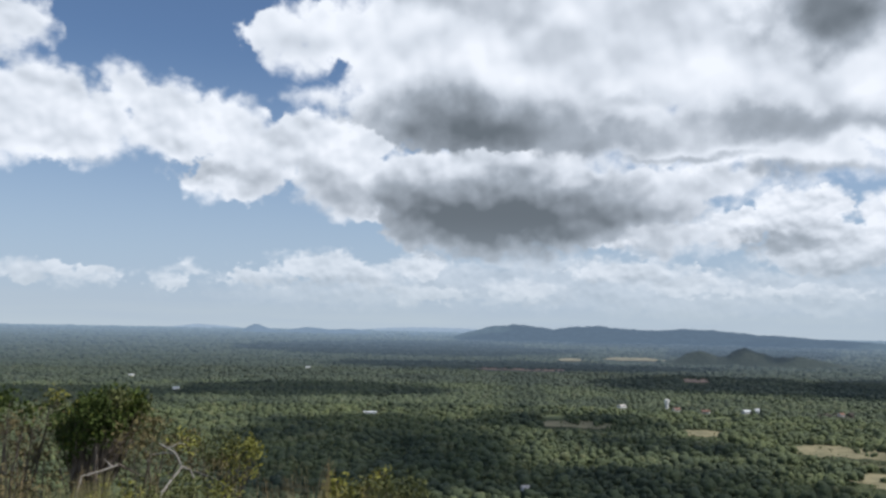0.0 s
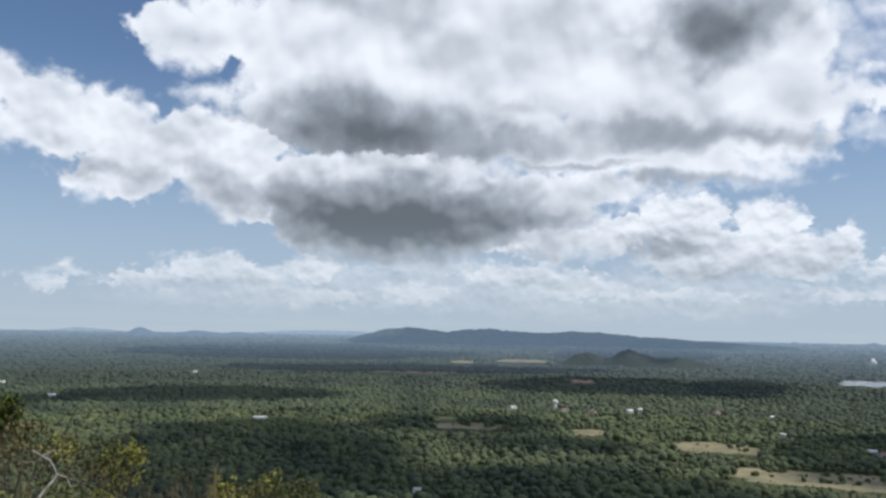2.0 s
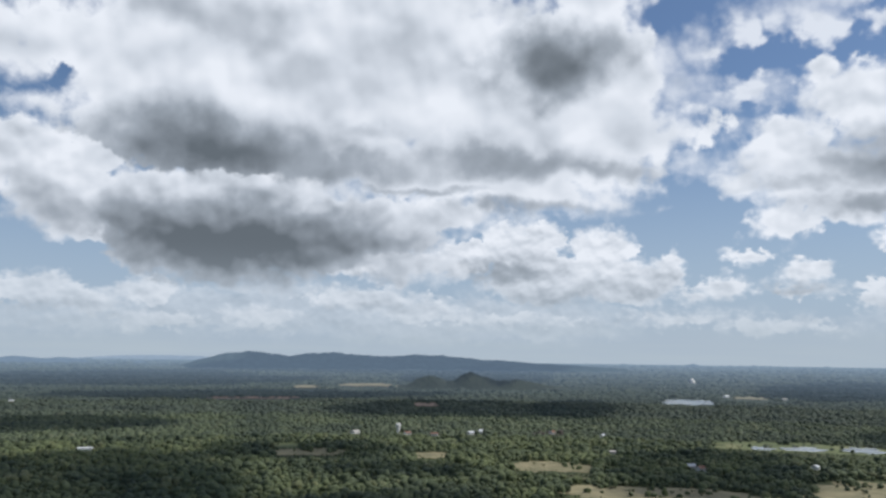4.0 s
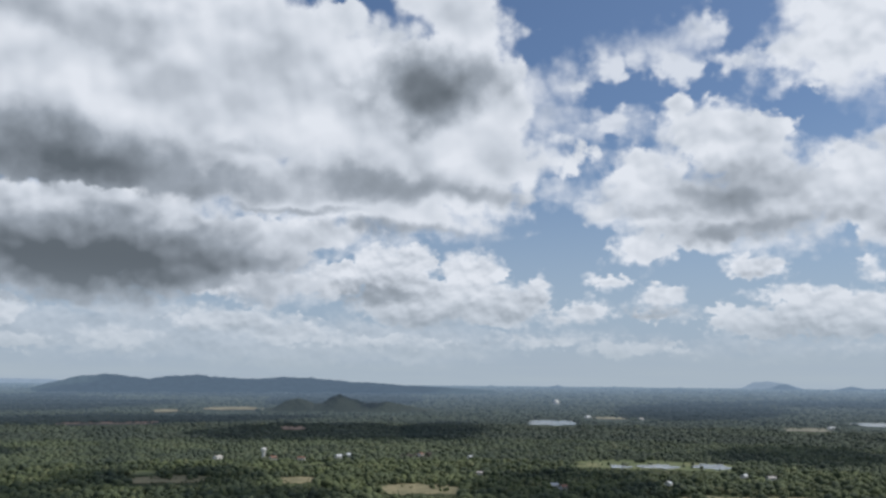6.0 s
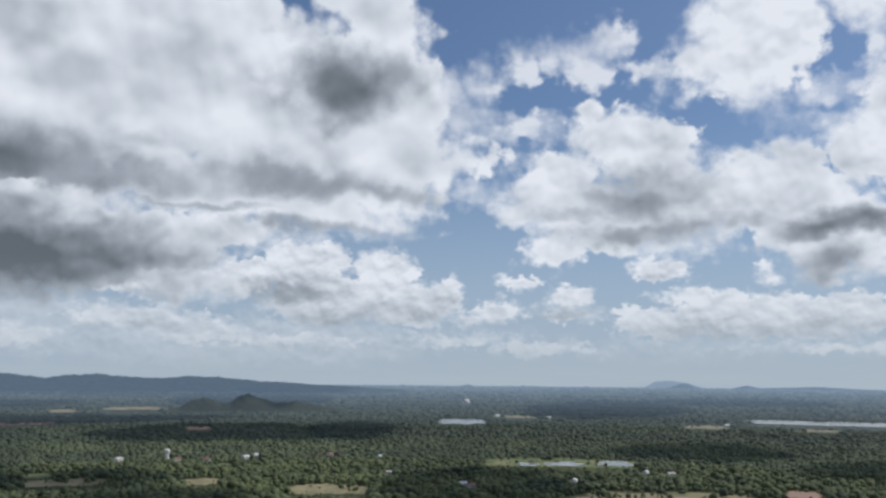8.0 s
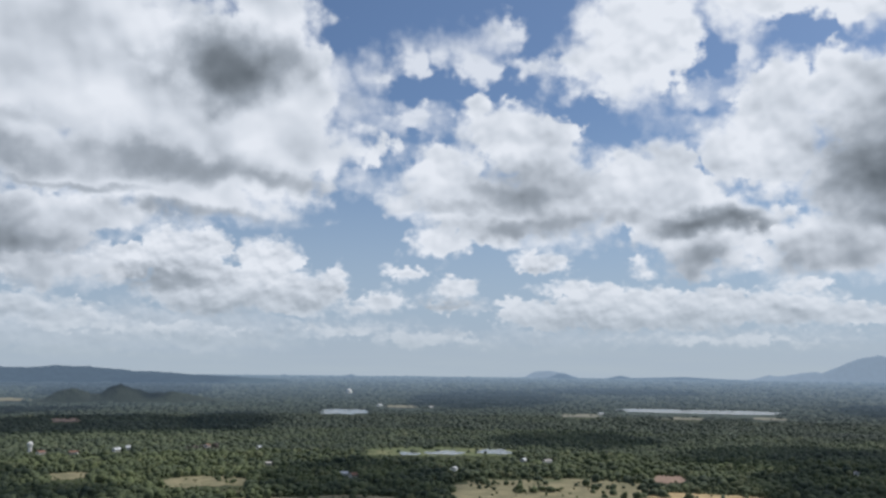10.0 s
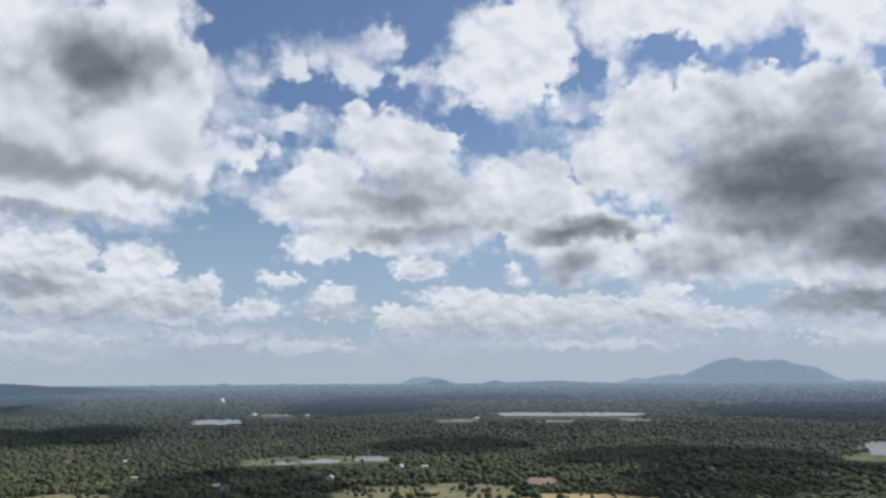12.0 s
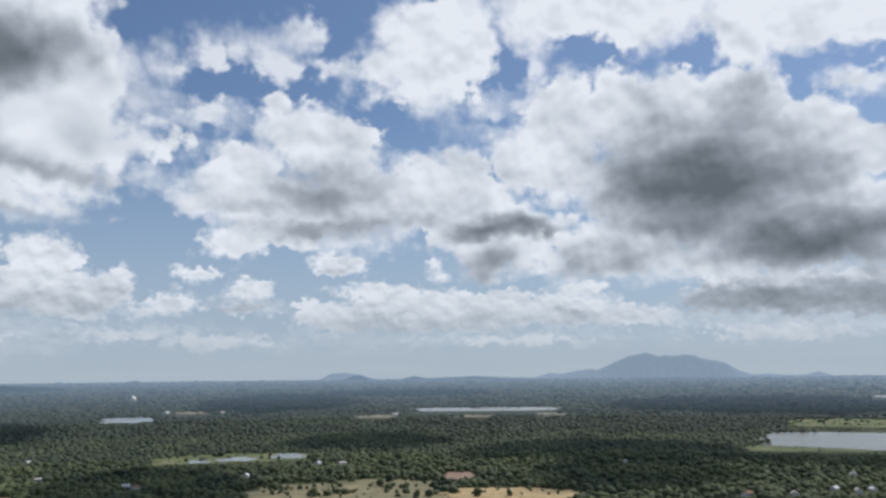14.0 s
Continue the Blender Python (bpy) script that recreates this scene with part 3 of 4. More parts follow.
clearing("field", HAZED_FIELD, "far tan clearing in the forest", "field", 62.5, 2560, 2700, 50, 0.4, seed=28)


# ---- hills on the skyline ----
def range_of_hills(name, label, mat, dist, peaks, depth=130.0, rough=1.0, seed=0.0, blur=4):
    """A range at radius dist: each peak is (azimuth, elevation of its top as seen from the eye, half width in degrees)."""
    lo = peaks[0][0] - 2.0 * peaks[0][2]
    hi = peaks[-1][0] + 2.0 * peaks[-1][2]
    na, nd = max(60, int((hi - lo) * 26)), 25
    A, V = np.meshgrid(np.linspace(lo, hi, na), np.linspace(-1, 1, nd), indexing="ij")
    R = dist + V * depth
    X, Y = R * np.sin(np.radians(A)), R * np.cos(np.radians(A))
    base = land(X, Y)
    tops = [EYE + dist * math.tan(radians(el)) - float(land(*at_r(az, dist))) for az, el, w in peaks]
    line = np.interp(A[:, 0], [lo, *[p[0] for p in peaks], hi], [0, *tops, 0])
    k = np.exp(-np.linspace(-2, 2, 2 * blur + 1) ** 2)
    line = np.convolve(np.pad(line, blur, mode="edge"), k / k.sum(), "valid")
    crest = np.repeat(line[:, None], nd, 1)
    fold = 1 + rough * (0.07 * ripples(A, V, 0.5, seed) + 0.05 * ripples(A, V * 2, 0.17, seed + 1) + 0.03 * ripples(A, V * 3, 0.06, seed + 2))
    H = crest * fold * np.cos(V * np.pi / 2) ** 1.3
    H = H - 3.0 * (H < 0.6)
    return tagged(mesh_object(name, np.stack([X, Y, base + H], -1).reshape(-1, 3), grid_faces(na, nd)[:, ::-1], mat, True), label, "hill", kind="structure")


def at_r(az, r):
    return r * math.sin(radians(az)), r * math.cos(radians(az))


# emission stands in for haze, palest on the farthest ranges
HAZE_FAR = painted_haze("haze_far_hill", (0.04, 0.052, 0.068), (0.36, 0.47, 0.61), 0.64)
HAZE_MID = painted_haze("haze_mid_hill", (0.022, 0.031, 0.040), (0.22, 0.31, 0.43), 0.72)
HAZE_NEAR = painted_haze("haze_ridge", (0.026, 0.038, 0.040), (0.115, 0.165, 0.235), 0.80)
range_of_hills("hill_range", "pale blue far range on the horizon", HAZE_FAR, 4900,
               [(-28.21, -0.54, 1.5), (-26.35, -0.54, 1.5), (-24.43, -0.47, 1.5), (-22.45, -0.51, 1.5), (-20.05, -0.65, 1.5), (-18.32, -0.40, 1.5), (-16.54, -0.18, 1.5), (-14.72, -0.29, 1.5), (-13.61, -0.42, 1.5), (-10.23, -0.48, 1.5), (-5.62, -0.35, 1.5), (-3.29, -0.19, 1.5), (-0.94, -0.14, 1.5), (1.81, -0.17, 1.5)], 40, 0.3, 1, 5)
range_of_hills("hill_range", "blue-grey wooded hills with one domed rock", HAZE_MID, 4550,
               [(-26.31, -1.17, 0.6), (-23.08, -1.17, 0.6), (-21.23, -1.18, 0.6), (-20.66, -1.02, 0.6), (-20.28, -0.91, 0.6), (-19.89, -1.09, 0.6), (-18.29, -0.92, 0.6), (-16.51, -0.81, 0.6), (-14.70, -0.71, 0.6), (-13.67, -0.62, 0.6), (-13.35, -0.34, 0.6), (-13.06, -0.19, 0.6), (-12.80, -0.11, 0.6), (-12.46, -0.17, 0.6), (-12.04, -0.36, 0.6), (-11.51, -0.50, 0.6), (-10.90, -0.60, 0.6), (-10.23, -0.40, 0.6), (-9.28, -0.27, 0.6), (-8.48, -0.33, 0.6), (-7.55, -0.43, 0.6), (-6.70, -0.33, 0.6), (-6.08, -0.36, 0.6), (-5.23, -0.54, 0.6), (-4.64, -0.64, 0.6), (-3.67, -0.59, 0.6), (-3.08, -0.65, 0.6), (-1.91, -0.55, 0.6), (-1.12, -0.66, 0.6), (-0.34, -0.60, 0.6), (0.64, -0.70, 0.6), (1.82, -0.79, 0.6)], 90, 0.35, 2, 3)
range_of_hills("hill_range", "long dark blue-green wooded ridge", HAZE_NEAR, 4330,
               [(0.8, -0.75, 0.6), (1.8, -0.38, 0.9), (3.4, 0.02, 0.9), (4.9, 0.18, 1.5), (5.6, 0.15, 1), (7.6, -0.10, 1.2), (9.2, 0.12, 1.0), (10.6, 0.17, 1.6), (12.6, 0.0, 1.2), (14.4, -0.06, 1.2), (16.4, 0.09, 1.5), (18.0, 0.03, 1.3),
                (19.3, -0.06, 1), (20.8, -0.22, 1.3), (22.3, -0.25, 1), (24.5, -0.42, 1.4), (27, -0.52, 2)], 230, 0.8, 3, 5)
range_of_hills("mountain", "blue-grey mountain massif with a broad broken summit", HAZE_FAR, 4870,
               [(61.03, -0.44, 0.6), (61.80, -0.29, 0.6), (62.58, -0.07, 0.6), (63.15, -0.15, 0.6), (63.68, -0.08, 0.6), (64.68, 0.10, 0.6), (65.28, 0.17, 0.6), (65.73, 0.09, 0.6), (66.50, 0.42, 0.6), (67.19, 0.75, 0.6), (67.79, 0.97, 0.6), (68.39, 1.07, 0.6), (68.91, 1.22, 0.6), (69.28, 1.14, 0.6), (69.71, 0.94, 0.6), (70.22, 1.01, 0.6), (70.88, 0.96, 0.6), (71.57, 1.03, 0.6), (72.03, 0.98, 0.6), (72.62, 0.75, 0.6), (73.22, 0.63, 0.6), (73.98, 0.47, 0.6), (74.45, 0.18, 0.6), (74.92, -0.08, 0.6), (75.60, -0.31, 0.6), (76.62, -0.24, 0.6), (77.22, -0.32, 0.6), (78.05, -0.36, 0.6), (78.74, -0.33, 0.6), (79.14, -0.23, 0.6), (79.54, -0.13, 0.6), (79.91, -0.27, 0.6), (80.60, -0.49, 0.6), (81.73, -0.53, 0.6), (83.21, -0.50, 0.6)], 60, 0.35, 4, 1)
range_of_hills("hill_range", "pale blue domed hill on the horizon", HAZE_FAR, 4900, [(46.8, -0.36, 0.3), (47.5, 0.0, 0.4), (48.4, 0.08, 0.75), (49.6, -0.10, 0.5)], 40, 0.3, 5, 3)
range_of_hills("hill_range", "blue domed hill on the horizon", HAZE_MID, 4860, [(48.5, -0.36, 0.3), (49.1, -0.12, 0.4), (49.5, -0.10, 0.4), (50.1, -0.34, 0.4)], 40, 0.3, 6, 3)
range_of_hills("hill_range", "low blue hills on the horizon", HAZE_MID, 4880, [(52.3, -0.4, 0.4), (53.2, -0.20, 0.5), (54, -0.36, 0.8), (57.4, -0.25, 1.2), (60, -0.38, 1)], 40, 0.3, 7, 3)
range_of_hills("hill_range", "low blue knoll on the horizon", HAZE_MID, 4800, [(34.3, -0.46, 0.3), (34.9, -0.30, 0.3), (35.5, -0.46, 0.3)], 40, 0.3, 8, 2)
# haze painted as weak blue emission over a darkened base colour
HAZED_HILL_WOODS = hazed_woods("hazed_hill_woods", 0.09, 0.66)
range_of_hills("hill", "pair of dark wooded hills rising from the plain", HAZED_HILL_WOODS, float(np.hypot(*at(20, 3500))),
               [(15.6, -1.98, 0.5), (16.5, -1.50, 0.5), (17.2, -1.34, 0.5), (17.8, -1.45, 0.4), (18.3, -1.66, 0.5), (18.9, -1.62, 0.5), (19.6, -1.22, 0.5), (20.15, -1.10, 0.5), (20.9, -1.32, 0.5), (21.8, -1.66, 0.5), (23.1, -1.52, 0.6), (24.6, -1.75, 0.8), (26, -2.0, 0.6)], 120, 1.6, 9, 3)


# ---- buildings on the plain ----
def part(name, verts, faces, mat, parent, label="", smooth=False):
    me = bpy.data.meshes.new(name)
    me.from_pydata([tuple(v) for v in verts], [], [tuple(f) for f in faces])
    me.update()
    if smooth:
        me.polygons.foreach_set("use_smooth", [True] * len(me.polygons))
    me.materials.append(mat)
    ob = new(name, me)
    ob.parent = parent
    return tagged(ob, label) if label else ob


def box(x0, x1, y0, y1, z0, z1):
    v = [(x, y, z) for z in (z0, z1) for x, y in ((x0, y0), (x1, y0), (x1, y1), (x0, y1))]
    return v, [(3, 2, 1, 0), (4, 5, 6, 7), (0, 1, 5, 4), (1, 2, 6, 5), (2, 3, 7, 6), (3, 0, 4, 7)]


def lathe(profile, sides=20):
    """A turned body from (radius, height) pairs, closed at both ends."""
    v, f = [], []
    for r, z in profile:
        v += [(r * math.cos(2 * math.pi * i / sides), r * math.sin(2 * math.pi * i / sides), z) for i in range(sides)]
    for k in range(len(profile) - 1):
        for i in range(sides):
            j = (i + 1) % sides
            f.append((k * sides + i, k * sides + j, (k + 1) * sides + j, (k + 1) * sides + i))
    f += [tuple(range(sides))[::-1], tuple(range((len(profile) - 1) * sides, len(profile) * sides))]
    return v, f


WHITEWASH = mottled("whitewash", (0.70, 0.70, 0.68), (0.82, 0.82, 0.80), 0.6, 0.8)
WHITE_ROOF = mottled("white_sheet_roof", (0.42, 0.45, 0.48), (0.60, 0.62, 0.64), 0.4, 0.5)
RED_ROOF = mottled("clay_tile_roof", (0.15, 0.09, 0.07), (0.24, 0.145, 0.11), 0.8, 0.85)
DULL_ROOF = mottled("weathered_sheet_roof", (0.30, 0.29, 0.28), (0.46, 0.44, 0.42), 0.5, 0.7)
DARK_PANE = mottled("dark_window", (0.03, 0.035, 0.04), (0.06, 0.065, 0.07), 1.0, 0.3, spec=0.5)


def stand_at(name, az, dist, turn, clear=9.0):
    x, y = at(az, dist)
    ob = new(name)
    ob.matrix_world = pose(x, y, float(land(x, y)), 0, 0, turn)
    r = math.hypot(x, y)
    a = math.atan2(x, y)
    OPEN.append((x, y, clear, clear, a))
    FRONT.append((x - math.sin(a) * 0.030 * r, y - math.cos(a) * 0.030 * r, clear * 0.9, 0.03 * r, a))
    return ob


def house(az, dist, length, width, eaves, ridge, roof_mat, label, turn=0.0, openings=3, group="houses on the plain"):
    """Gabled house: walls, two-sided roof with overhang, a door and windows on its long sides."""
    h = tagged(stand_at("house", az, dist, turn, length * 0.75 + 3), label, "house", group)
    L, Wd = length / 2, width / 2
    v, f = box(-L, L, -Wd, Wd, 0, eaves)
    v += [(-L, 0, ridge - 0.15), (L, 0, ridge - 0.15)]
    f += [(4, 7, 8), (5, 9, 6)]
    part("wall", v, f, WHITEWASH, h)
    o, t = 0.7, 0.18
    for s in (-1, 1):
        drop = (ridge - eaves) / Wd * o
        q = [(-L - o, s * (Wd + o), eaves - drop), (L + o, s * (Wd + o), eaves - drop), (L + o, 0, ridge), (-L - o, 0, ridge)]
        q += [(x, y, z + t) for x, y, z in q]
        part("roof", q, [(0, 1, 2, 3), (4, 5, 6, 7), (0, 1, 5, 4), (1, 2, 6, 5), (2, 3, 7, 6), (3, 0, 4, 7)], roof_mat, h)
    for s in (-1, 1):
        for k in range(openings):
            x = -L + length * (k + 0.5) / openings
            if k == openings // 2 and s < 0:
                part("door", *box(x - 0.5, x + 0.5, s * Wd - 0.06, s * Wd + 0.06, 0.02, 2.05), DARK_PANE, h, "dark doorway")
            else:
                part("window", *box(x - 0.6, x + 0.6, s * Wd - 0.06, s * Wd + 0.06, 0.95, 2.05), DARK_PANE, h)
    return h


# white water tower among the trees
tower = tagged(stand_at("water_tower", 15.13, 1440, 10, 10), "white concrete water tower rising over the trees", "water tower")
part("shaft", *lathe([(3.4, 0), (2.9, 1.0), (2.7, 8.0)]), WHITEWASH, tower, smooth=False)
part("tank", *lathe([(2.7, 8.0), (4.1, 9.6), (4.2, 13.2), (3.8, 13.6)]), WHITEWASH, tower)
part("roof", *lathe([(4.3, 13.6), (3.0, 14.6), (0.5, 15.2), (0.4, 15.8)]), WHITEWASH, tower)
part("door", *box(-0.6, 0.6, -3.5, -3.0, 0, 2.1), DARK_PANE, tower, "dark steel door")

# white relic mound on the far plain
stupa = tagged(stand_at("stupa", 34.8, 4760, 0, 25), "small white domed shrine far off on the plain", "stupa")
part("base", *lathe([(13, 0), (13, 5), (11.5, 5), (11.5, 7)], 28), WHITEWASH, stupa)
part("dome", *lathe([(10.5 * math.cos(radians(a)), 7 + 10.5 * math.sin(radians(a))) for a in range(0, 86, 12)], 28), WHITEWASH, stupa)
part("spire", *lathe([(2.4, 17.2), (2.4, 19.4), (1.2, 19.6), (0.15, 26)], 12), WHITEWASH, stupa)

house(-4.88, 1222, 18, 7, 2.8, 3.8, WHITE_ROOF, "long white shed with a bright metal roof among dark trees", 6, 4)
house(-17.73, 1655, 11, 8, 3.2, 5.0, WHITE_ROOF, "small white house at the edge of a sunlit wood", 25)
house(-9.2, 2430, 12, 9, 3.5, 5.5, WHITE_ROOF, "small far white house among trees", 10)
house(-20.5, 2050, 10, 8, 3.2, 5.2, WHITE_ROOF, "small far white house among trees", -20)
house(12.2, 1415, 14, 9, 3.4, 5.6, DULL_ROOF, "grey-roofed house near the water tower", 40)
house(15.75, 1400, 10, 8, 3.2, 5.4, RED_ROOF, "small pinkish-roofed house beside the water tower", 15)
house(17.6, 1385, 11, 8, 3.2, 5.4, RED_ROOF, "house with a red tiled roof among trees", -25)
house(20.1, 1412, 12, 7, 3.6, 5.8, WHITE_ROOF, "white house with a bright roof in a wood", 18)
house(20.75, 1432, 6, 6, 4.6, 7.0, WHITE_ROOF, "tall small white house in a wood", -12)
house(25.6, 1455, 10, 8, 3.4, 5.6, RED_ROOF, "house with a faded red roof among reddish trees", 30)
house(42.0, 1112, 9, 8, 3.4, 5.4, WHITE_ROOF, "small white house by the pasture", 35)
house(35.2, 1042, 9, 6, 3.2, 5.4, RED_ROOF, "low house with a red-brown roof among trees", 8)
house(34.6, 1060, 9, 7, 3.0, 5.0, WHITE_ROOF, "small pale house among trees", -30)
house(46.7, 1240, 9, 7, 3.0, 5.0, WHITE_ROOF, "small pale house among trees", 20)
house(48.3, 1228, 11, 8, 3.2, 5.2, DULL_ROOF, "grey-roofed house among trees", -15)
house(81.0, 1150, 9, 6, 3.2, 5.2, WHITE_ROOF, "white-roofed house in the village by the lake", 10)
house(79.9, 1008, 9, 6, 3.2, 5.2, WHITE_ROOF, "white-roofed house in the village by the lake", -14)
house(81.2, 1000, 11, 6, 3.2, 5.4, DULL_ROOF, "grey-roofed house in the village by the lake", 22)
house(82.0, 1016, 8, 6, 3.2, 5.2, WHITE_ROOF, "white-roofed house in the village by the lake", 40)
house(74.8, 940, 12, 8, 3.2, 5.2, RED_ROOF, "brown-roofed house among trees", -8)
house(77.6, 955, 9, 7, 3.0, 5.0, DULL_ROOF, "grey-roofed house in the village by the lake", 18)
house(23.3, 3430, 22, 14, 5, 8, WHITE_ROOF, "far white building below the wooded hills", 10, 4)
house(51.9, 2640, 16, 10, 4, 6.5, WHITE_ROOF, "far white house among trees", -20)
house(36.9, 3050, 20, 12, 4, 7, WHITE_ROOF, "far pale house beyond the pond", 15, 4)
house(40.4, 2950, 14, 10, 4, 6.5, DULL_ROOF, "far grey-roofed house among trees", -5)
house(67.3, 1240, 8, 6, 3, 4.6, DULL_ROOF, "small grey hut deep in dark woods", 30)
house(29.0, 1420, 9, 7, 3, 4.8, WHITE_ROOF, "small pale house among trees", 12)
house(29.6, 1180, 8, 6, 3, 4.6, DULL_ROOF, "small grey-roofed house among trees", -18)
house(5.8, 676, 6, 5, 2.8, 4.2, DULL_ROOF, "weathered grey-roofed house under the hill", 20)

# ---- woods on the plain ----
def crown_shapes(rng, count, rings, sides):
    """Lumpy domed crowns of unit radius: open shells of triangles."""
    shapes = []
    for _ in range(count):
        verts, faces = [(0, 0, 0.86)], []
        lobes = rng.normal(size=(7, 3))
        lobes /= np.linalg.norm(lobes, axis=1)[:, None]
        for k in range(1, rings + 1):
            ph = (k / rings) * 1.95
            for i in range(sides):
                th = 2 * math.pi * (i + 0.5 * (k % 2)) / sides
                d = np.array([math.sin(ph) * math.cos(th), math.sin(ph) * math.sin(th), math.cos(ph)])
                r = 0.62 + 0.52 * max(0.0, float((lobes @ d).max())) ** 4 + rng.uniform(-0.18, 0.18)
                verts.append(tuple(d * r))
        for i in range(sides):
            faces.append((0, 1 + i, 1 + (i + 1) % sides))
        for k in range(rings - 1):
            for i in range(sides):
                j = (i + 1) % sides
                a, b = 1 + k * sides, 1 + (k + 1) * sides
                p = (i, j) if (k + 1) % 2 == 0 else (i, j)
                faces.append((a + p[0], b + p[0], b + p[1]))
                faces.append((a + p[0], b + p[1], a + p[1]))
        shapes.append((np.array(verts), np.array(faces)))
    return shapes


def woods(name, label, rng, az0, az1, r0, r1, gap, size, tall, rings, sides, mat, thin=0.0, margin=2.0, vary=0.48, blend=0.0):
    """A stand of crowns on a jittered grid between two radii; one object, since nobody could count it."""
    reach = r1 + 2 * blend
    n = int(2 * reach / gap)
    gx, gy = np.meshgrid(np.linspace(-reach, reach, n), np.linspace(-reach, reach, n))
    x, y = gx.ravel() + rng.uniform(-0.5, 0.5, gx.size) * gap, gy.ravel() + rng.uniform(-0.5, 0.5, gx.size) * gap
    r, a = np.hypot(x, y), np.degrees(np.arctan2(x, y))
    within = (r > (r0 if np.isscalar(r0) else 560) - 2 * blend) & (r < reach) & (a > az0) & (a < az1)
    x, y, r, a = x[within], y[within], r[within], a[within]
    near = r0 if np.isscalar(r0) else r0(a)
    fray = r + blend * ripples(x, y, 80.0, 5.0)       # stands run into one another
    keep = (fray > near) & (fray < r1) & (a > az0) & (a < az1) & ~(in_open(x, y, margin) & (rng.random(x.size) > 0.05 + 0.45 * np.clip(ripples(x, y, 22.0, 6.0), 0, 1) ** 2)) & ~in_open(x, y, 3.0, WET)
    keep &= rng.random(x.size) > thin + (0.25 if r1 < 2500 else 0.0) * np.clip(ripples(x, y, 90.0, 4.0), 0, 1)
    x, y = x[keep], y[keep]
    s = size * np.exp(rng.normal(-0.08, vary, x.size)) * (1 + 0.26 * ripples(x, y, 60.0, 1.0) + 0.16 * ripples(x, y, 17.0, 3.0))
    s = np.clip(s, 0.35 * size, 2.3 * size)
    s = np.where(in_open(x, y, 0.0, FRONT), s * 0.33, s)
    h = s * tall * rng.uniform(0.8, 1.25, x.size)
    turn = rng.uniform(0, 2 * np.pi, x.size)
    oval = rng.uniform(0.72, 1.35, x.size)
    z = land(x, y)
    shapes = crown_shapes(rng, 14, rings, sides)
    pick = rng.integers(0, len(shapes), x.size)
    V, F, start = [], [], 0
    for k, (sv, sf) in enumerate(shapes):
        m = pick == k
        c, w = np.cos(turn[m])[:, None], np.sin(turn[m])[:, None]
        long = oval[m][:, None]
        vx = (sv[None, :, 0] * c * long - sv[None, :, 1] * w) * s[m][:, None] + x[m][:, None]
        vy = (sv[None, :, 0] * w * long + sv[None, :, 1] * c) * s[m][:, None] + y[m][:, None]
        vz = (sv[None, :, 2] + 0.55) * h[m][:, None] + z[m][:, None]
        cnt = m.sum()
        V.append(np.stack([vx, vy, vz], -1).reshape(-1, 3))
        F.append((sf[None] + (np.arange(cnt) * len(sv))[:, None, None] + start).reshape(-1, 3))
        start += cnt * len(sv)
    return tagged(mesh_object(name, np.concatenate(V), np.concatenate(F), mat, True), label, "forest", kind="stuff")


rng = np.random.default_rng(11)
foot = lambda a: np.interp(a, [-35, 28, 34, 42, 50, 60, 90], [590, 590, 660, 700, 770, 815, 830])
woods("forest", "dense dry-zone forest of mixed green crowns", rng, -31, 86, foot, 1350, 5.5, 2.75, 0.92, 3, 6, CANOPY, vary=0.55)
woods("forest", "dense forest canopy in the middle distance, slightly greyed with painted haze", rng, -31, 87, 1345, 1860, 6.3, 3.2, 0.68, 2, 5, HAZED_CANOPY_MID)
woods("forest", "even forest canopy beyond the fields, grey-green with painted haze", rng, -32, 88, 1855, 2450, 7.4, 3.9, 0.56, 2, 5, HAZED_CANOPY_OUT, blend=45.0)
woods("forest", "patch of leafless reddish-brown trees", rng, 24.3, 26.2, 1400, 1450, 7.0, 3.8, 0.9, 3, 7, BARE_WOOD)
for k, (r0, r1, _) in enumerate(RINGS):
    woods("forest", "far forest canopy, blue-green with painted haze", rng, -34, 90, r0, r1 + 5, 12.0 + 1.25 * k, 7.6 + 0.85 * k, 0.30 - 0.015 * k, 2, 5, HAZED_WOODS[k], vary=0.28)


# scattered trees and bushes that stand alone in the dry fields
BARK = mottled("bark", (0.07, 0.055, 0.04), (0.15, 0.12, 0.09), 6.0, 0.95)


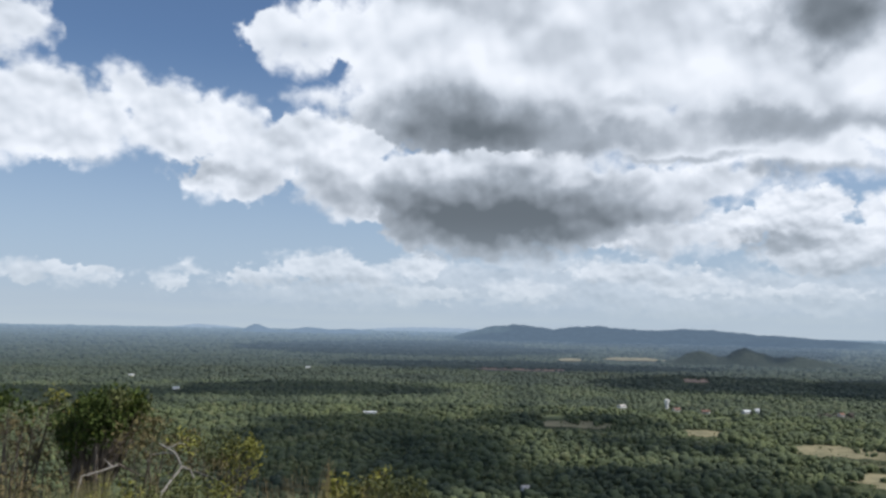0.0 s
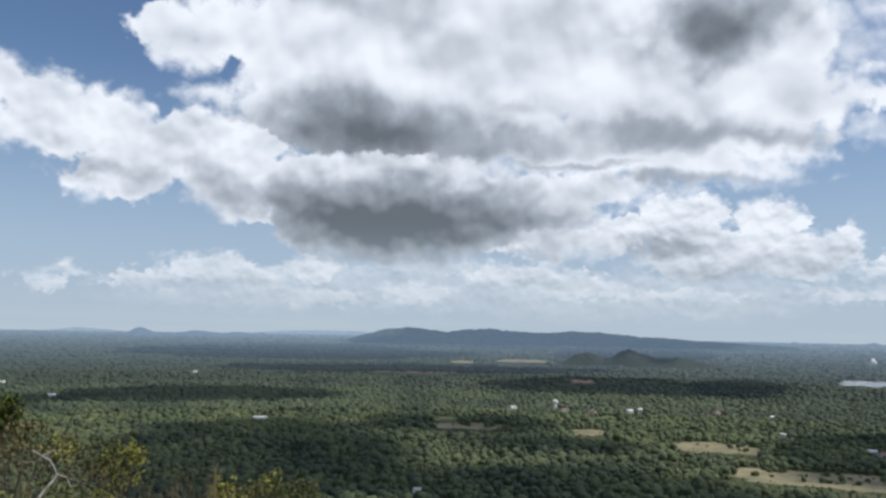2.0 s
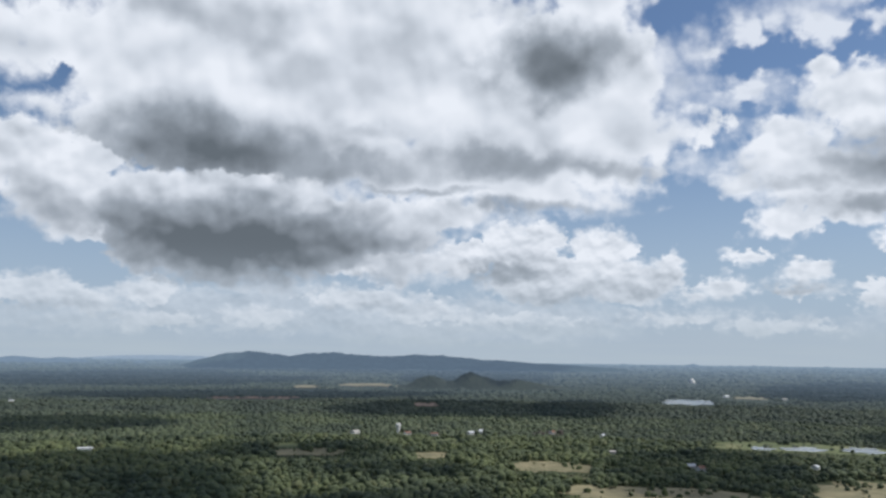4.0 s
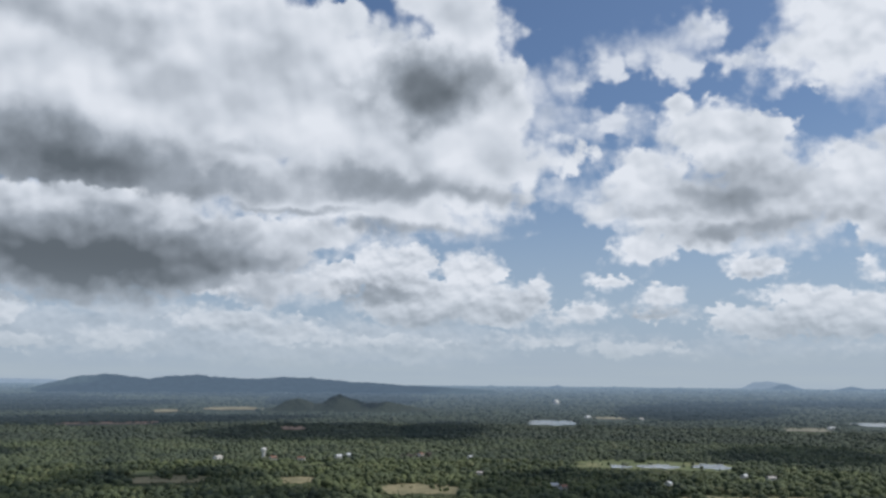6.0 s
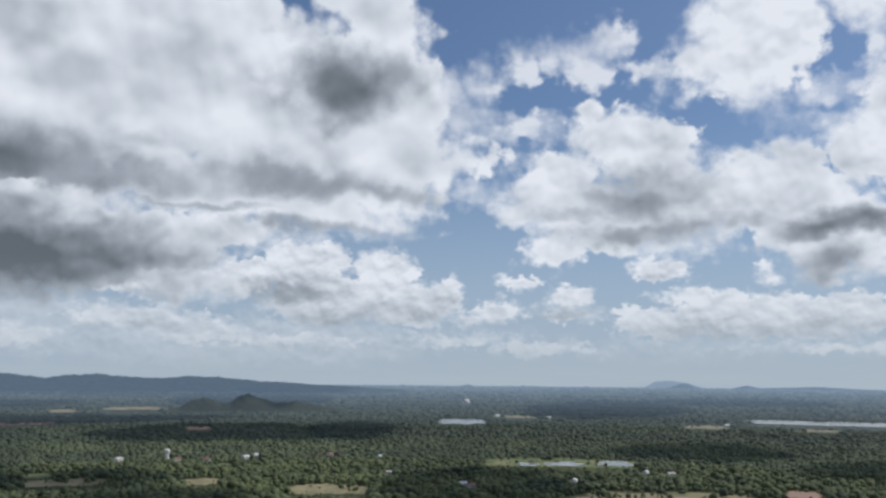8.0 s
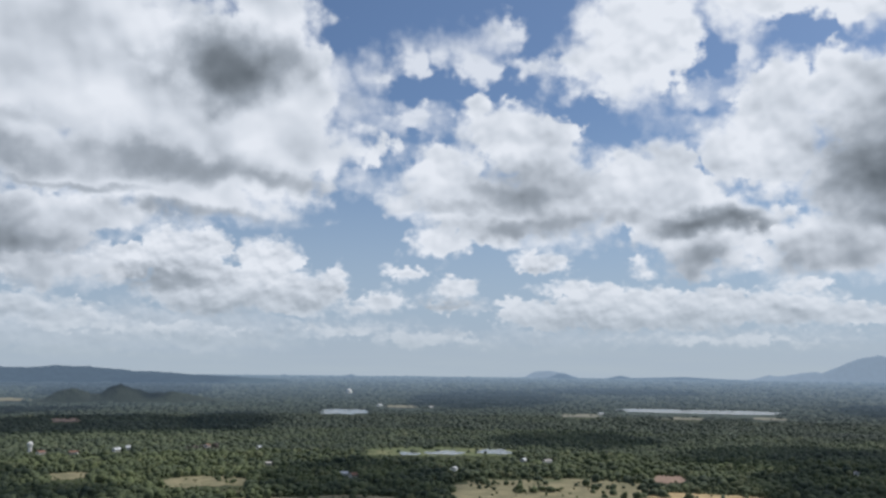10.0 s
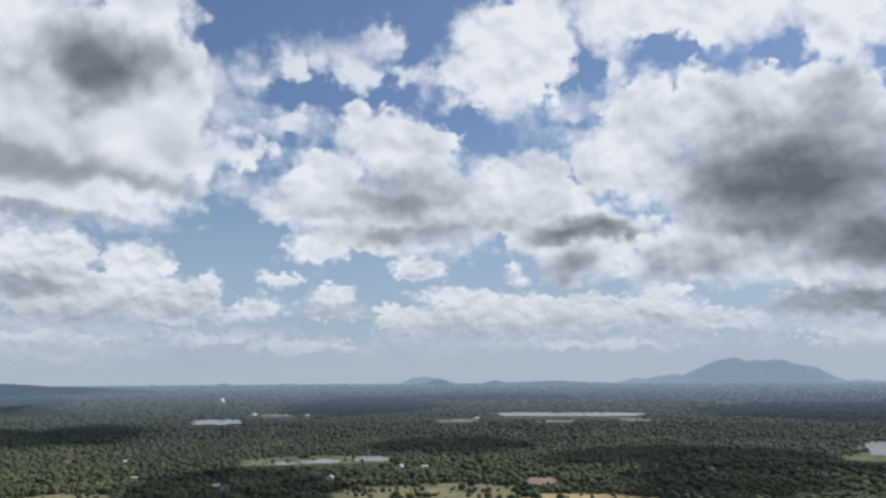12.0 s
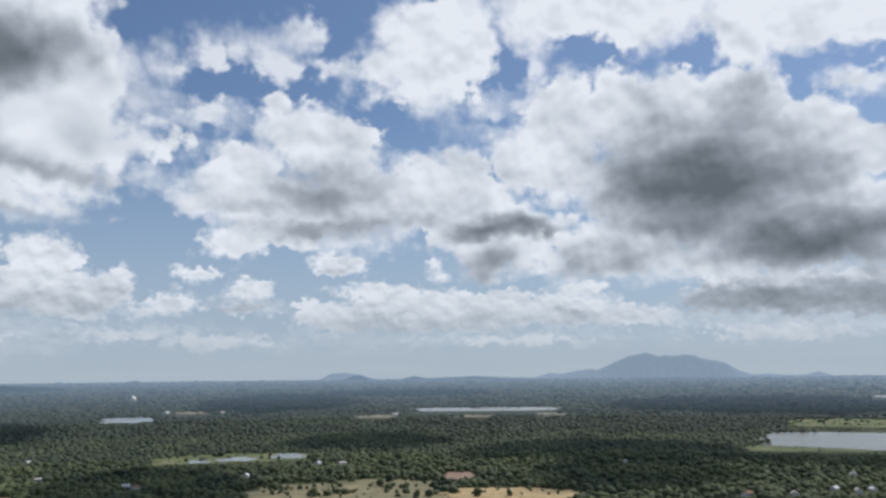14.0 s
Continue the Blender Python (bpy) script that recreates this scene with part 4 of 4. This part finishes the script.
def lone_tree(seed):
    """A small field tree: tapered forked trunk and an uneven crown of clumps with gaps."""
    r = np.random.default_rng(seed)
    t = new("field_tree")
    v, f = lathe([(0.32, 0), (0.22, 0.8), (0.16, 2.2), (0.05, 3.6)], 7)
    part("trunk", v, f, BARK, t)
    for k in range(3):
        a, n = 2.1 * k + r.uniform(0, 1), 5
        v, f = [], []
        for i, (d, z, w) in enumerate(((0.0, 1.5, 0.12), (0.8, 2.3, 0.08), (1.5, 3.1, 0.03))):
            v += [(d * math.cos(a) + w * math.cos(2 * math.pi * q / n), d * math.sin(a) + w * math.sin(2 * math.pi * q / n), z) for q in range(n)]
        for i in range(2):
            f += [(i * n + q, i * n + (q + 1) % n, (i + 1) * n + (q + 1) % n, (i + 1) * n + q) for q in range(n)]
        part("limb", v, f, BARK, t)
    V, F = [], []
    for sv, sf in crown_shapes(r, 11, 4, 8):
        c = np.array([r.normal(0, 1.25), r.normal(0, 1.25), r.uniform(2.6, 4.4)])
        s = r.uniform(0.65, 1.25)
        F += [tuple(q + len(V) for q in tri) for tri in sf]
        V += [tuple(p * s * np.array([1, 1, 0.8]) + c) for p in sv]
    part("crown", V, F, CANOPY, t, smooth=True)
    return tagged(t, "lone bushy tree in a dry field", "tree", "lone field trees")


kinds = [lone_tree(k) for k in (3, 4, 5)]
spot_rng = np.random.default_rng(21)
lone = [(az, d) for az, d in ((44.6, 930), (45.0, 968), (47.8, 958), (48.3, 985), (49.2, 940), (46.2, 900), (50.4, 1000), (51.0, 960), (51.7, 968), (52.3, 955), (47.2, 1020), (45.6, 1010),
                              (30.6, 838), (31.9, 852), (33.4, 845), (34.6, 860), (29.4, 862), (25.0, 1010), (26.2, 1035), (24.4, 1030), (57.6, 905), (60.4, 895), (61.8, 930), (58.8, 935), (9.0, 1150), (10.4, 1160),
                              (40.0, 1420), (43.0, 1395), (80.2, 2250), (82.6, 2200), (79.2, 1480), (77.8, 1490))]
for k, (az, d) in enumerate(lone):
    x, y = at(az, d)
    m = pose(x, y, float(land(x, y)) + 0.25, 0, 0, spot_rng.uniform(0, 360))
    s = float(spot_rng.uniform(0.7, 1.25))
    if k < 3:
        kinds[k].matrix_world = m
    else:
        copy_thing(kinds[k % 3], m).scale = (s, s, s * 0.95)

# ---- unseen clouds above the view, added to cast shade on the plain ----
def shade_cloud(az, near, far, half, seed):
    """Unseen flat-based cloud high over the plain, sunward of the land it shades."""
    (x0, y0), (x1, y1) = at(az, near), at(az, far)
    cx, cy = (x0 + x1) / 2, (y0 + y1) / 2
    half *= math.hypot(cx, cy) / float(true_distance(math.hypot(cx, cy)))
    deep, a = math.hypot(x1 - x0, y1 - y0) / 2, radians(az)
    rise = 4000.0
    n, m = 64, 12
    TH, PH = np.meshgrid(np.linspace(0, 2 * np.pi, n), np.linspace(0.02, np.pi - 0.02, m), indexing="ij")
    rag = 1 + 0.20 * ripples(np.cos(TH), np.sin(TH), 0.45, seed) + 0.14 * ripples(np.cos(TH), np.sin(TH), 0.15, seed + 2) + 0.07 * ripples(np.cos(TH), np.sin(TH), 0.06, seed)
    u, v = half * rag * np.cos(TH) * np.sin(PH), deep * rag * np.sin(TH) * np.sin(PH)
    lift = np.where(np.cos(PH) > 0, 160.0, 25.0) * np.cos(PH) * (1 + 0.3 * ripples(u, v, 60.0, seed))
    X = cx + u * math.cos(a) + v * math.sin(a) + SUNWARD.x / SUNWARD.z * rise
    Y = cy - u * math.sin(a) + v * math.cos(a) + SUNWARD.y / SUNWARD.z * rise
    return tagged(mesh_object("cloud", np.stack([X, Y, rise + lift], -1).reshape(-1, 3), grid_faces(n, m), CLOUD, True),
                  "unseen white cloud high over the plain, added to shade it", "cloud", "drifting clouds", "structure")


# each added cloud is sized to the patch of plain it darkens
for k, shape in enumerate(((-25.9, 1340, 1760, 278), (-8.4, 1470, 1840, 264), (-4.4, 600, 1200, 129), (-2.7, 3510, 6690, 902), (19.8, 3460, 8160, 467), (14.4, 5840, 11710, 1820), (9.2, 1020, 1250, 108), (19.2, 1740, 2440, 314), (4.8, 2470, 3110, 653), (16.2, 600, 800, 169), (2.3, 710, 980, 34), (17.8, 890, 1020, 49), (44, 2960, 5350, 360), (36.8, 810, 1260, 91), (50.4, 1440, 1840, 144), (75.7, 2620, 4550, 594), (66.3, 1210, 1600, 224), (68.5, 940, 1220, 110), (80.3, 1230, 1470, 143), (27.5, 1810, 2620, 96), (52.3, 4720, 6650, 569))):
    shade_cloud(*shape, 1.0 + 1.7 * k)

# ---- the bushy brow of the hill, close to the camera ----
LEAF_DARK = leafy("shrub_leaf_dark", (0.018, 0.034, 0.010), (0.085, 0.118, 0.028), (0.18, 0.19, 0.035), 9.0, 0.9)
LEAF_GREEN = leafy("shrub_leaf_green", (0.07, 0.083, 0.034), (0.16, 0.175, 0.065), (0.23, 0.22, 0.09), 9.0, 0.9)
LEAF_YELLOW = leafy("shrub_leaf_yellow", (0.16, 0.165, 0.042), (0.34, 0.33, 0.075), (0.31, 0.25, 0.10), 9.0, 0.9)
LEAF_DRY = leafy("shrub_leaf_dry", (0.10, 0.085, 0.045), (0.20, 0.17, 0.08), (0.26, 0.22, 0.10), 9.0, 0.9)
GRASS = mottled("tall_grass", (0.10, 0.105, 0.048), (0.34, 0.32, 0.15), 4.0, 0.8, island=0.6)
DRY_GRASS = mottled("dry_grass_stalk", (0.20, 0.15, 0.08), (0.38, 0.29, 0.16), 4.0, 0.85, island=0.6)
DEAD_WOOD = mottled("dead_wood", (0.17, 0.155, 0.14), (0.34, 0.32, 0.295), 14.0, 0.9, bump=0.004)
TWIG = mottled("twig_bark", (0.07, 0.055, 0.045), (0.19, 0.165, 0.14), 9.0, 0.95)


def spot(az, el, d):
    """The point d metres off that the eye sees towards that azimuth and elevation."""
    a, e = radians(az), radians(el)
    return np.array([d * math.cos(e) * math.sin(a), d * math.cos(e) * math.cos(a), EYE + d * math.sin(e)])


def tube(points, r0, r1, sides=6):
    """A bent, tapering, slightly knotty round branch through the points."""
    pts = [np.array(p, float) for p in points]
    fine = []
    for i in range(len(pts) - 1):
        for k in range(3):
            fine.append(pts[i] + (pts[i + 1] - pts[i]) * k / 3)
    fine.append(pts[-1])
    v, f = [], []
    n = len(fine)
    for i, p in enumerate(fine):
        d = fine[min(i + 1, n - 1)] - fine[max(i - 1, 0)]
        d = d / (np.linalg.norm(d) + 1e-9)
        u = np.cross(d, (0.3, 0.9, 0.2))
        u /= np.linalg.norm(u) + 1e-9
        w = np.cross(d, u)
        r = (r0 + (r1 - r0) * i / (n - 1)) * (1 + 0.12 * math.sin(i * 2.3))
        jog = 0.35 * r * np.array([math.sin(i * 1.9), math.cos(i * 2.7), math.sin(i * 3.1)])
        v += [tuple(p + jog + r * (math.cos(2 * math.pi * q / sides) * u + math.sin(2 * math.pi * q / sides) * w)) for q in range(sides)]
    for i in range(n - 1):
        f += [(i * sides + q, i * sides + (q + 1) % sides, (i + 1) * sides + (q + 1) % sides, (i + 1) * sides + q) for q in range(sides)]
    f += [tuple(range(sides))[::-1], tuple(range((n - 1) * sides, n * sides))]
    return v, f


def leaves(rng, blobs, leaf, spread=0.45):
    """Folded pointed leaves in many small sprays that fill loose blobs: (centre, radius, count)."""
    V, F = [], []
    for c, rad, count in blobs:
        sprays = max(3, count // 9)
        heads = rng.normal(size=(sprays, 3))
        heads *= (rng.random(sprays) ** 0.4 * rad / np.linalg.norm(heads, axis=1))[:, None]
        for _ in range(count):
            p = np.array(c) + heads[rng.integers(sprays)] * (1, 1, 0.85) + rng.normal(0, rad * 0.09 + leaf * 0.5, 3)
            d = rng.normal(size=3) + (0, 0, 0.35)
            d /= np.linalg.norm(d)
            s = np.cross(d, rng.normal(size=3))
            s /= np.linalg.norm(s) + 1e-9
            up = np.cross(d, s)
            l = leaf * rng.uniform(0.6, 1.3)
            b = len(V)
            V += [tuple(p), tuple(p + d * l * 0.5 + s * l * 0.27 + up * l * 0.1), tuple(p + d * l), tuple(p + d * l * 0.5 - s * l * 0.27 + up * l * 0.1)]
            F += [(b, b + 1, b + 2), (b, b + 2, b + 3)]
    return V, F


def twigs(rng, root, blobs, per, r0):
    """Thin forking twigs from a root to points inside the blobs."""
    V, F = [], []
    for c, rad, _ in blobs:
        for _ in range(per):
            tip = np.array(c) + rng.normal(0, rad * 0.6, 3)
            mid = np.array(root) + (tip - root) * 0.55 + rng.normal(0, rad * 0.28, 3)
            v, f = tube([np.array(root) + (tip - root) * 0.15 + rng.normal(0, 0.03, 3), mid, tip], r0, r0 * 0.25, 4)
            F += [tuple(q + len(V) for q in face) for face in f]
            V += v
    return V, F


def shrub(name, label, category, seed, root, d, crowns, stem, group=""):
    """A woody shrub: stem from the ground, limbs, twigs and leaf masses; crowns: (az, el, radius, leaves, material, leaf length)."""
    r = np.random.default_rng(seed)
    x, y = root
    base = np.array([x, y, float(land(x, y)) - 0.05])
    ob = tagged(new(name), label, category, group)
    tops = [spot(a, e, d + r.uniform(-0.35, 0.35)) for a, e, *_ in crowns]
    fork = base * 0.35 + np.mean(tops, axis=0) * 0.65
    part("trunk", *tube([base, base * 0.6 + fork * 0.4 + r.normal(0, 0.05, 3), fork], stem, stem * 0.6, 8), TWIG, ob)
    for t in tops:
        part("limb", *tube([fork, (fork + t) / 2 + r.normal(0, 0.09, 3), t], stem * 0.5, stem * 0.14, 6), TWIG, ob)
    part("twig_spray", *twigs(r, fork, [(t, c[2], 0) for t, c in zip(tops, crowns)], 10, stem * 0.09), TWIG, ob)["kind"] = "stuff"
    for t, c in zip(tops, crowns):
        part("leaf_mass", *leaves(r, [(t, c[2], int(c[3] * 1.35))], c[5] * 1.0), c[4], ob)["kind"] = "stuff"
    return ob


K, G, Y, B = LEAF_DARK, LEAF_GREEN, LEAF_YELLOW, LEAF_DRY
# paler G and Y masses paint sunlit highlights onto the dark crown
shrub("shrub", "dark evergreen shrub with layered leafy crown on the hill brow", "shrub", 41, (-4.15, 9.15), 10.0,
      [(-21.8, -5.30, 0.20, 560, K, 0.06), (-20.7, -5.75, 0.16, 340, K, 0.06), (-22.8, -5.65, 0.17, 330, K, 0.06), (-19.9, -5.7, 0.10, 120, K, 0.055), (-23.6, -6.50, 0.24, 620, K, 0.06), (-22.5, -6.65, 0.20, 480, K, 0.06),
       (-21.5, -6.50, 0.18, 330, K, 0.06), (-24.2, -7.10, 0.12, 140, K, 0.06), (-23.5, -7.50, 0.16, 300, K, 0.06), (-23.7, -8.40, 0.11, 130, K, 0.055), (-20.3, -5.25, 0.13, 230, K, 0.055), (-19.5, -5.45, 0.08, 80, G, 0.05), (-21.2, -5.05, 0.12, 160, G, 0.05), (-23.0, -5.9, 0.14, 120, Y, 0.055), (-23.9, -6.90, 0.14, 100, G, 0.06),
       (-22.0, -7.1, 0.18, 150, B, 0.05), (-20.9, -6.8, 0.18, 140, G, 0.05)], 0.085)
shrub("shrub", "sparse half-bare shrub with thin brown twigs", "shrub", 42, (-4.9, 9.0), 10.3,
      [(-26.0, -6.2, 0.34, 120, B, 0.055), (-27.4, -5.1, 0.12, 60, K, 0.06), (-25.1, -5.1, 0.17, 90, G, 0.055), (-24.7, -4.7, 0.10, 50, Y, 0.05), (-26.4, -5.6, 0.12, 70, K, 0.055), (-26.8, -7.4, 0.34, 140, B, 0.055), (-25.3, -8.6, 0.34, 170, B, 0.055), (-27.6, -6.6, 0.22, 60, B, 0.06), (-28.2, -5.0, 0.16, 90, K, 0.06)], 0.04)
shrub("shrub", "open twiggy bush with olive leaves", "shrub", 43, (-3.3, 9.6), 10.2,
      [(-19.7, -6.8, 0.26, 210, G, 0.05), (-18.9, -6.8, 0.20, 150, B, 0.05), (-20.2, -7.7, 0.28, 150, B, 0.05), (-18.2, -7.5, 0.24, 140, G, 0.05), (-18.9, -8.4, 0.32, 140, B, 0.05), (-17.2, -8.4, 0.26, 120, B, 0.05), (-21.4, -8.6, 0.28, 130, B, 0.05)], 0.035)
shrub("shrub", "yellow-green leafy bush on the hill brow", "shrub", 44, (-2.4, 9.7), 10.0,
      [(-14.6, -8.4, 0.22, 190, G, 0.05), (-13.3, -8.6, 0.18, 170, Y, 0.055), (-12.7, -8.45, 0.12, 100, Y, 0.05), (-15.9, -8.1, 0.22, 160, G, 0.05), (-16.8, -7.7, 0.17, 90, Y, 0.05), (-14.0, -8.9, 0.16, 120, Y, 0.05), (-14.2, -9.6, 0.24, 130, B, 0.05), (-13.2, -10.0, 0.18, 70, Y, 0.05), (-15.6, -9.5, 0.24, 120, B, 0.05)], 0.03)
shrub("shrub", "low pale green bush with a yellow shoot", "shrub", 45, (-0.75, 9.4), 9.7,
      [(-7.0, -11.1, 0.16, 150, Y, 0.06), (-7.0, -10.6, 0.07, 50, Y, 0.06), (-5.4, -11.4, 0.22, 260, G, 0.05), (-4.5, -11.0, 0.20, 230, Y, 0.05), (-3.3, -11.2, 0.24, 300, G, 0.055), (-2.1, -11.2, 0.20, 220, G, 0.05), (-1.5, -11.6, 0.2, 180, G, 0.05), (-4.6, -10.3, 0.05, 14, Y, 0.06), (-3.7, -10.0, 0.05, 16, Y, 0.06)], 0.03)
shrub("shrub", "low green bush among tall grass", "shrub", 46, (-3.0, 8.6), 9.3,
      [(-17.4, -11.0, 0.26, 240, G, 0.05), (-16.0, -11.1, 0.24, 200, G, 0.05), (-19.3, -11.2, 0.24, 140, G, 0.05), (-21.2, -11.2, 0.24, 110, Y, 0.05), (-14.3, -11.4, 0.2, 200, Y, 0.05), (-25.4, -10.9, 0.3, 130, B, 0.05), (-27.4, -10.4, 0.3, 130, B, 0.05)], 0.03)

# fallen pale limbs
fallen = tagged(new("dead_branch"), "bare weathered grey branch lying over the bushes", "branch")
part("bough", *tube([spot(-18.6, -7.9, 9.8), spot(-17.6, -8.5, 9.75), spot(-17.1, -9.4, 9.7), spot(-17.7, -10.2, 9.6), spot(-18.3, -11.0, 9.5), spot(-18.6, -14.0, 9.45)], 0.009, 0.017), DEAD_WOOD, fallen)
part("side_branch", *tube([spot(-17.1, -9.4, 9.7), spot(-16.6, -9.6, 9.7), spot(-16.2, -10.4, 9.65)], 0.012, 0.007), DEAD_WOOD, fallen)
part("side_branch", *tube([spot(-16.6, -9.6, 9.7), spot(-14.8, -10.3, 9.8), spot(-13.3, -11.2, 9.8)], 0.008, 0.004), DEAD_WOOD, fallen)
part("side_branch", *tube([spot(-17.5, -8.55, 9.75), spot(-18.2, -8.5, 9.8), spot(-19.0, -8.6, 9.85)], 0.012, 0.005), DEAD_WOOD, fallen)
part("side_branch", *tube([spot(-18.0, -8.2, 9.78), spot(-17.4, -7.95, 9.8), spot(-16.7, -8.0, 9.85)], 0.010, 0.004), DEAD_WOOD, fallen)
snag = tagged(new("dead_branch"), "short pale broken limb beside the dark shrub", "branch")
part("bough", *tube([spot(-24.0, -14.0, 9.7), spot(-23.1, -9.75, 9.7), spot(-22.0, -9.5, 9.75), spot(-21.0, -9.15, 9.8)], 0.013, 0.009), DEAD_WOOD, snag)
part("side_branch", *tube([spot(-21.4, -9.3, 9.78), spot(-21.6, -9.0, 9.8), spot(-21.8, -8.8, 9.8)], 0.014, 0.006), DEAD_WOOD, snag)
part("side_branch", *tube([spot(-21.0, -9.15, 9.8), spot(-20.3, -9.5, 9.8), spot(-19.6, -9.9, 9.85)], 0.016, 0.005), TWIG, snag)


def grass_tuft(name, label, seed, stands, mat):
    """Bent tapering blades rooted on the slope: (azimuth, elevation of the tips, distance, blades, scatter in degrees)."""
    r = np.random.default_rng(seed)
    V, F = [], []
    for az, el, d, n, wide in stands:
        for _ in range(n):
            tip = spot(az + r.normal(0, wide), el - abs(r.normal(0, 0.7)), d + r.uniform(-0.5, 0.5))
            foot = tip + np.array([r.normal(0, 0.18), r.normal(0, 0.18), 0])
            foot[2] = float(land(foot[0], foot[1]))
            side = np.array([r.uniform(-1, 1), r.uniform(-1, 1), 0])
            side /= np.linalg.norm(side)
            w = r.uniform(0.004, 0.009)
            b = len(V)
            for k in range(5):
                s = k / 4
                p = foot + (tip - foot) * np.array([s ** 2.2, s ** 2.2, s])
                V += [tuple(p - side * w * (1 - 0.85 * s)), tuple(p + side * w * (1 - 0.85 * s))]
            for k in range(4):
                q = b + 2 * k
                F.append((q, q + 1, q + 3, q + 2))
    ob = mesh_object(name, V, F, mat)
    return tagged(ob, label, "grass", kind="stuff")


grass_tuft("tall_grass", "tall yellow-green grass on the hill brow", 51,
           [(-27, -10.2, 9.2, 110, 0.9), (-25, -10.3, 9.0, 100, 0.9), (-22.8, -9.9, 9.1, 150, 0.7), (-21.8, -9.2, 9.0, 70, 0.45), (-20.2, -10.6, 9.0, 100, 0.8), (-18.4, -10.5, 9.2, 110, 0.8), (-16, -10.9, 9.2, 80, 0.8),
            (-13, -11.1, 9.2, 60, 0.9), (-7.5, -11.0, 9.2, 60, 0.8), (-4.0, -10.9, 9.3, 80, 1.0), (-24, -9.4, 9.1, 40, 0.5)], GRASS)
grass_tuft("dry_grass", "dry brown grass stalks on the hill brow", 52,
           [(-10.4, -10.0, 9.6, 26, 0.25), (-7.6, -8.9, 9.7, 40, 0.20), (-7.9, -10.3, 9.7, 40, 0.25), (-9.5, -9.2, 9.7, 10, 0.25), (-11.3, -10.4, 9.6, 26, 0.4), (-4.9, -10.2, 9.6, 26, 0.25), (-12.2, -9.8, 9.6, 20, 0.4),
            (-26.2, -9.0, 9.5, 30, 0.6), (-18.8, -9.6, 9.5, 36, 0.7), (-23.0, -9.0, 9.5, 26, 0.4)], DRY_GRASS)
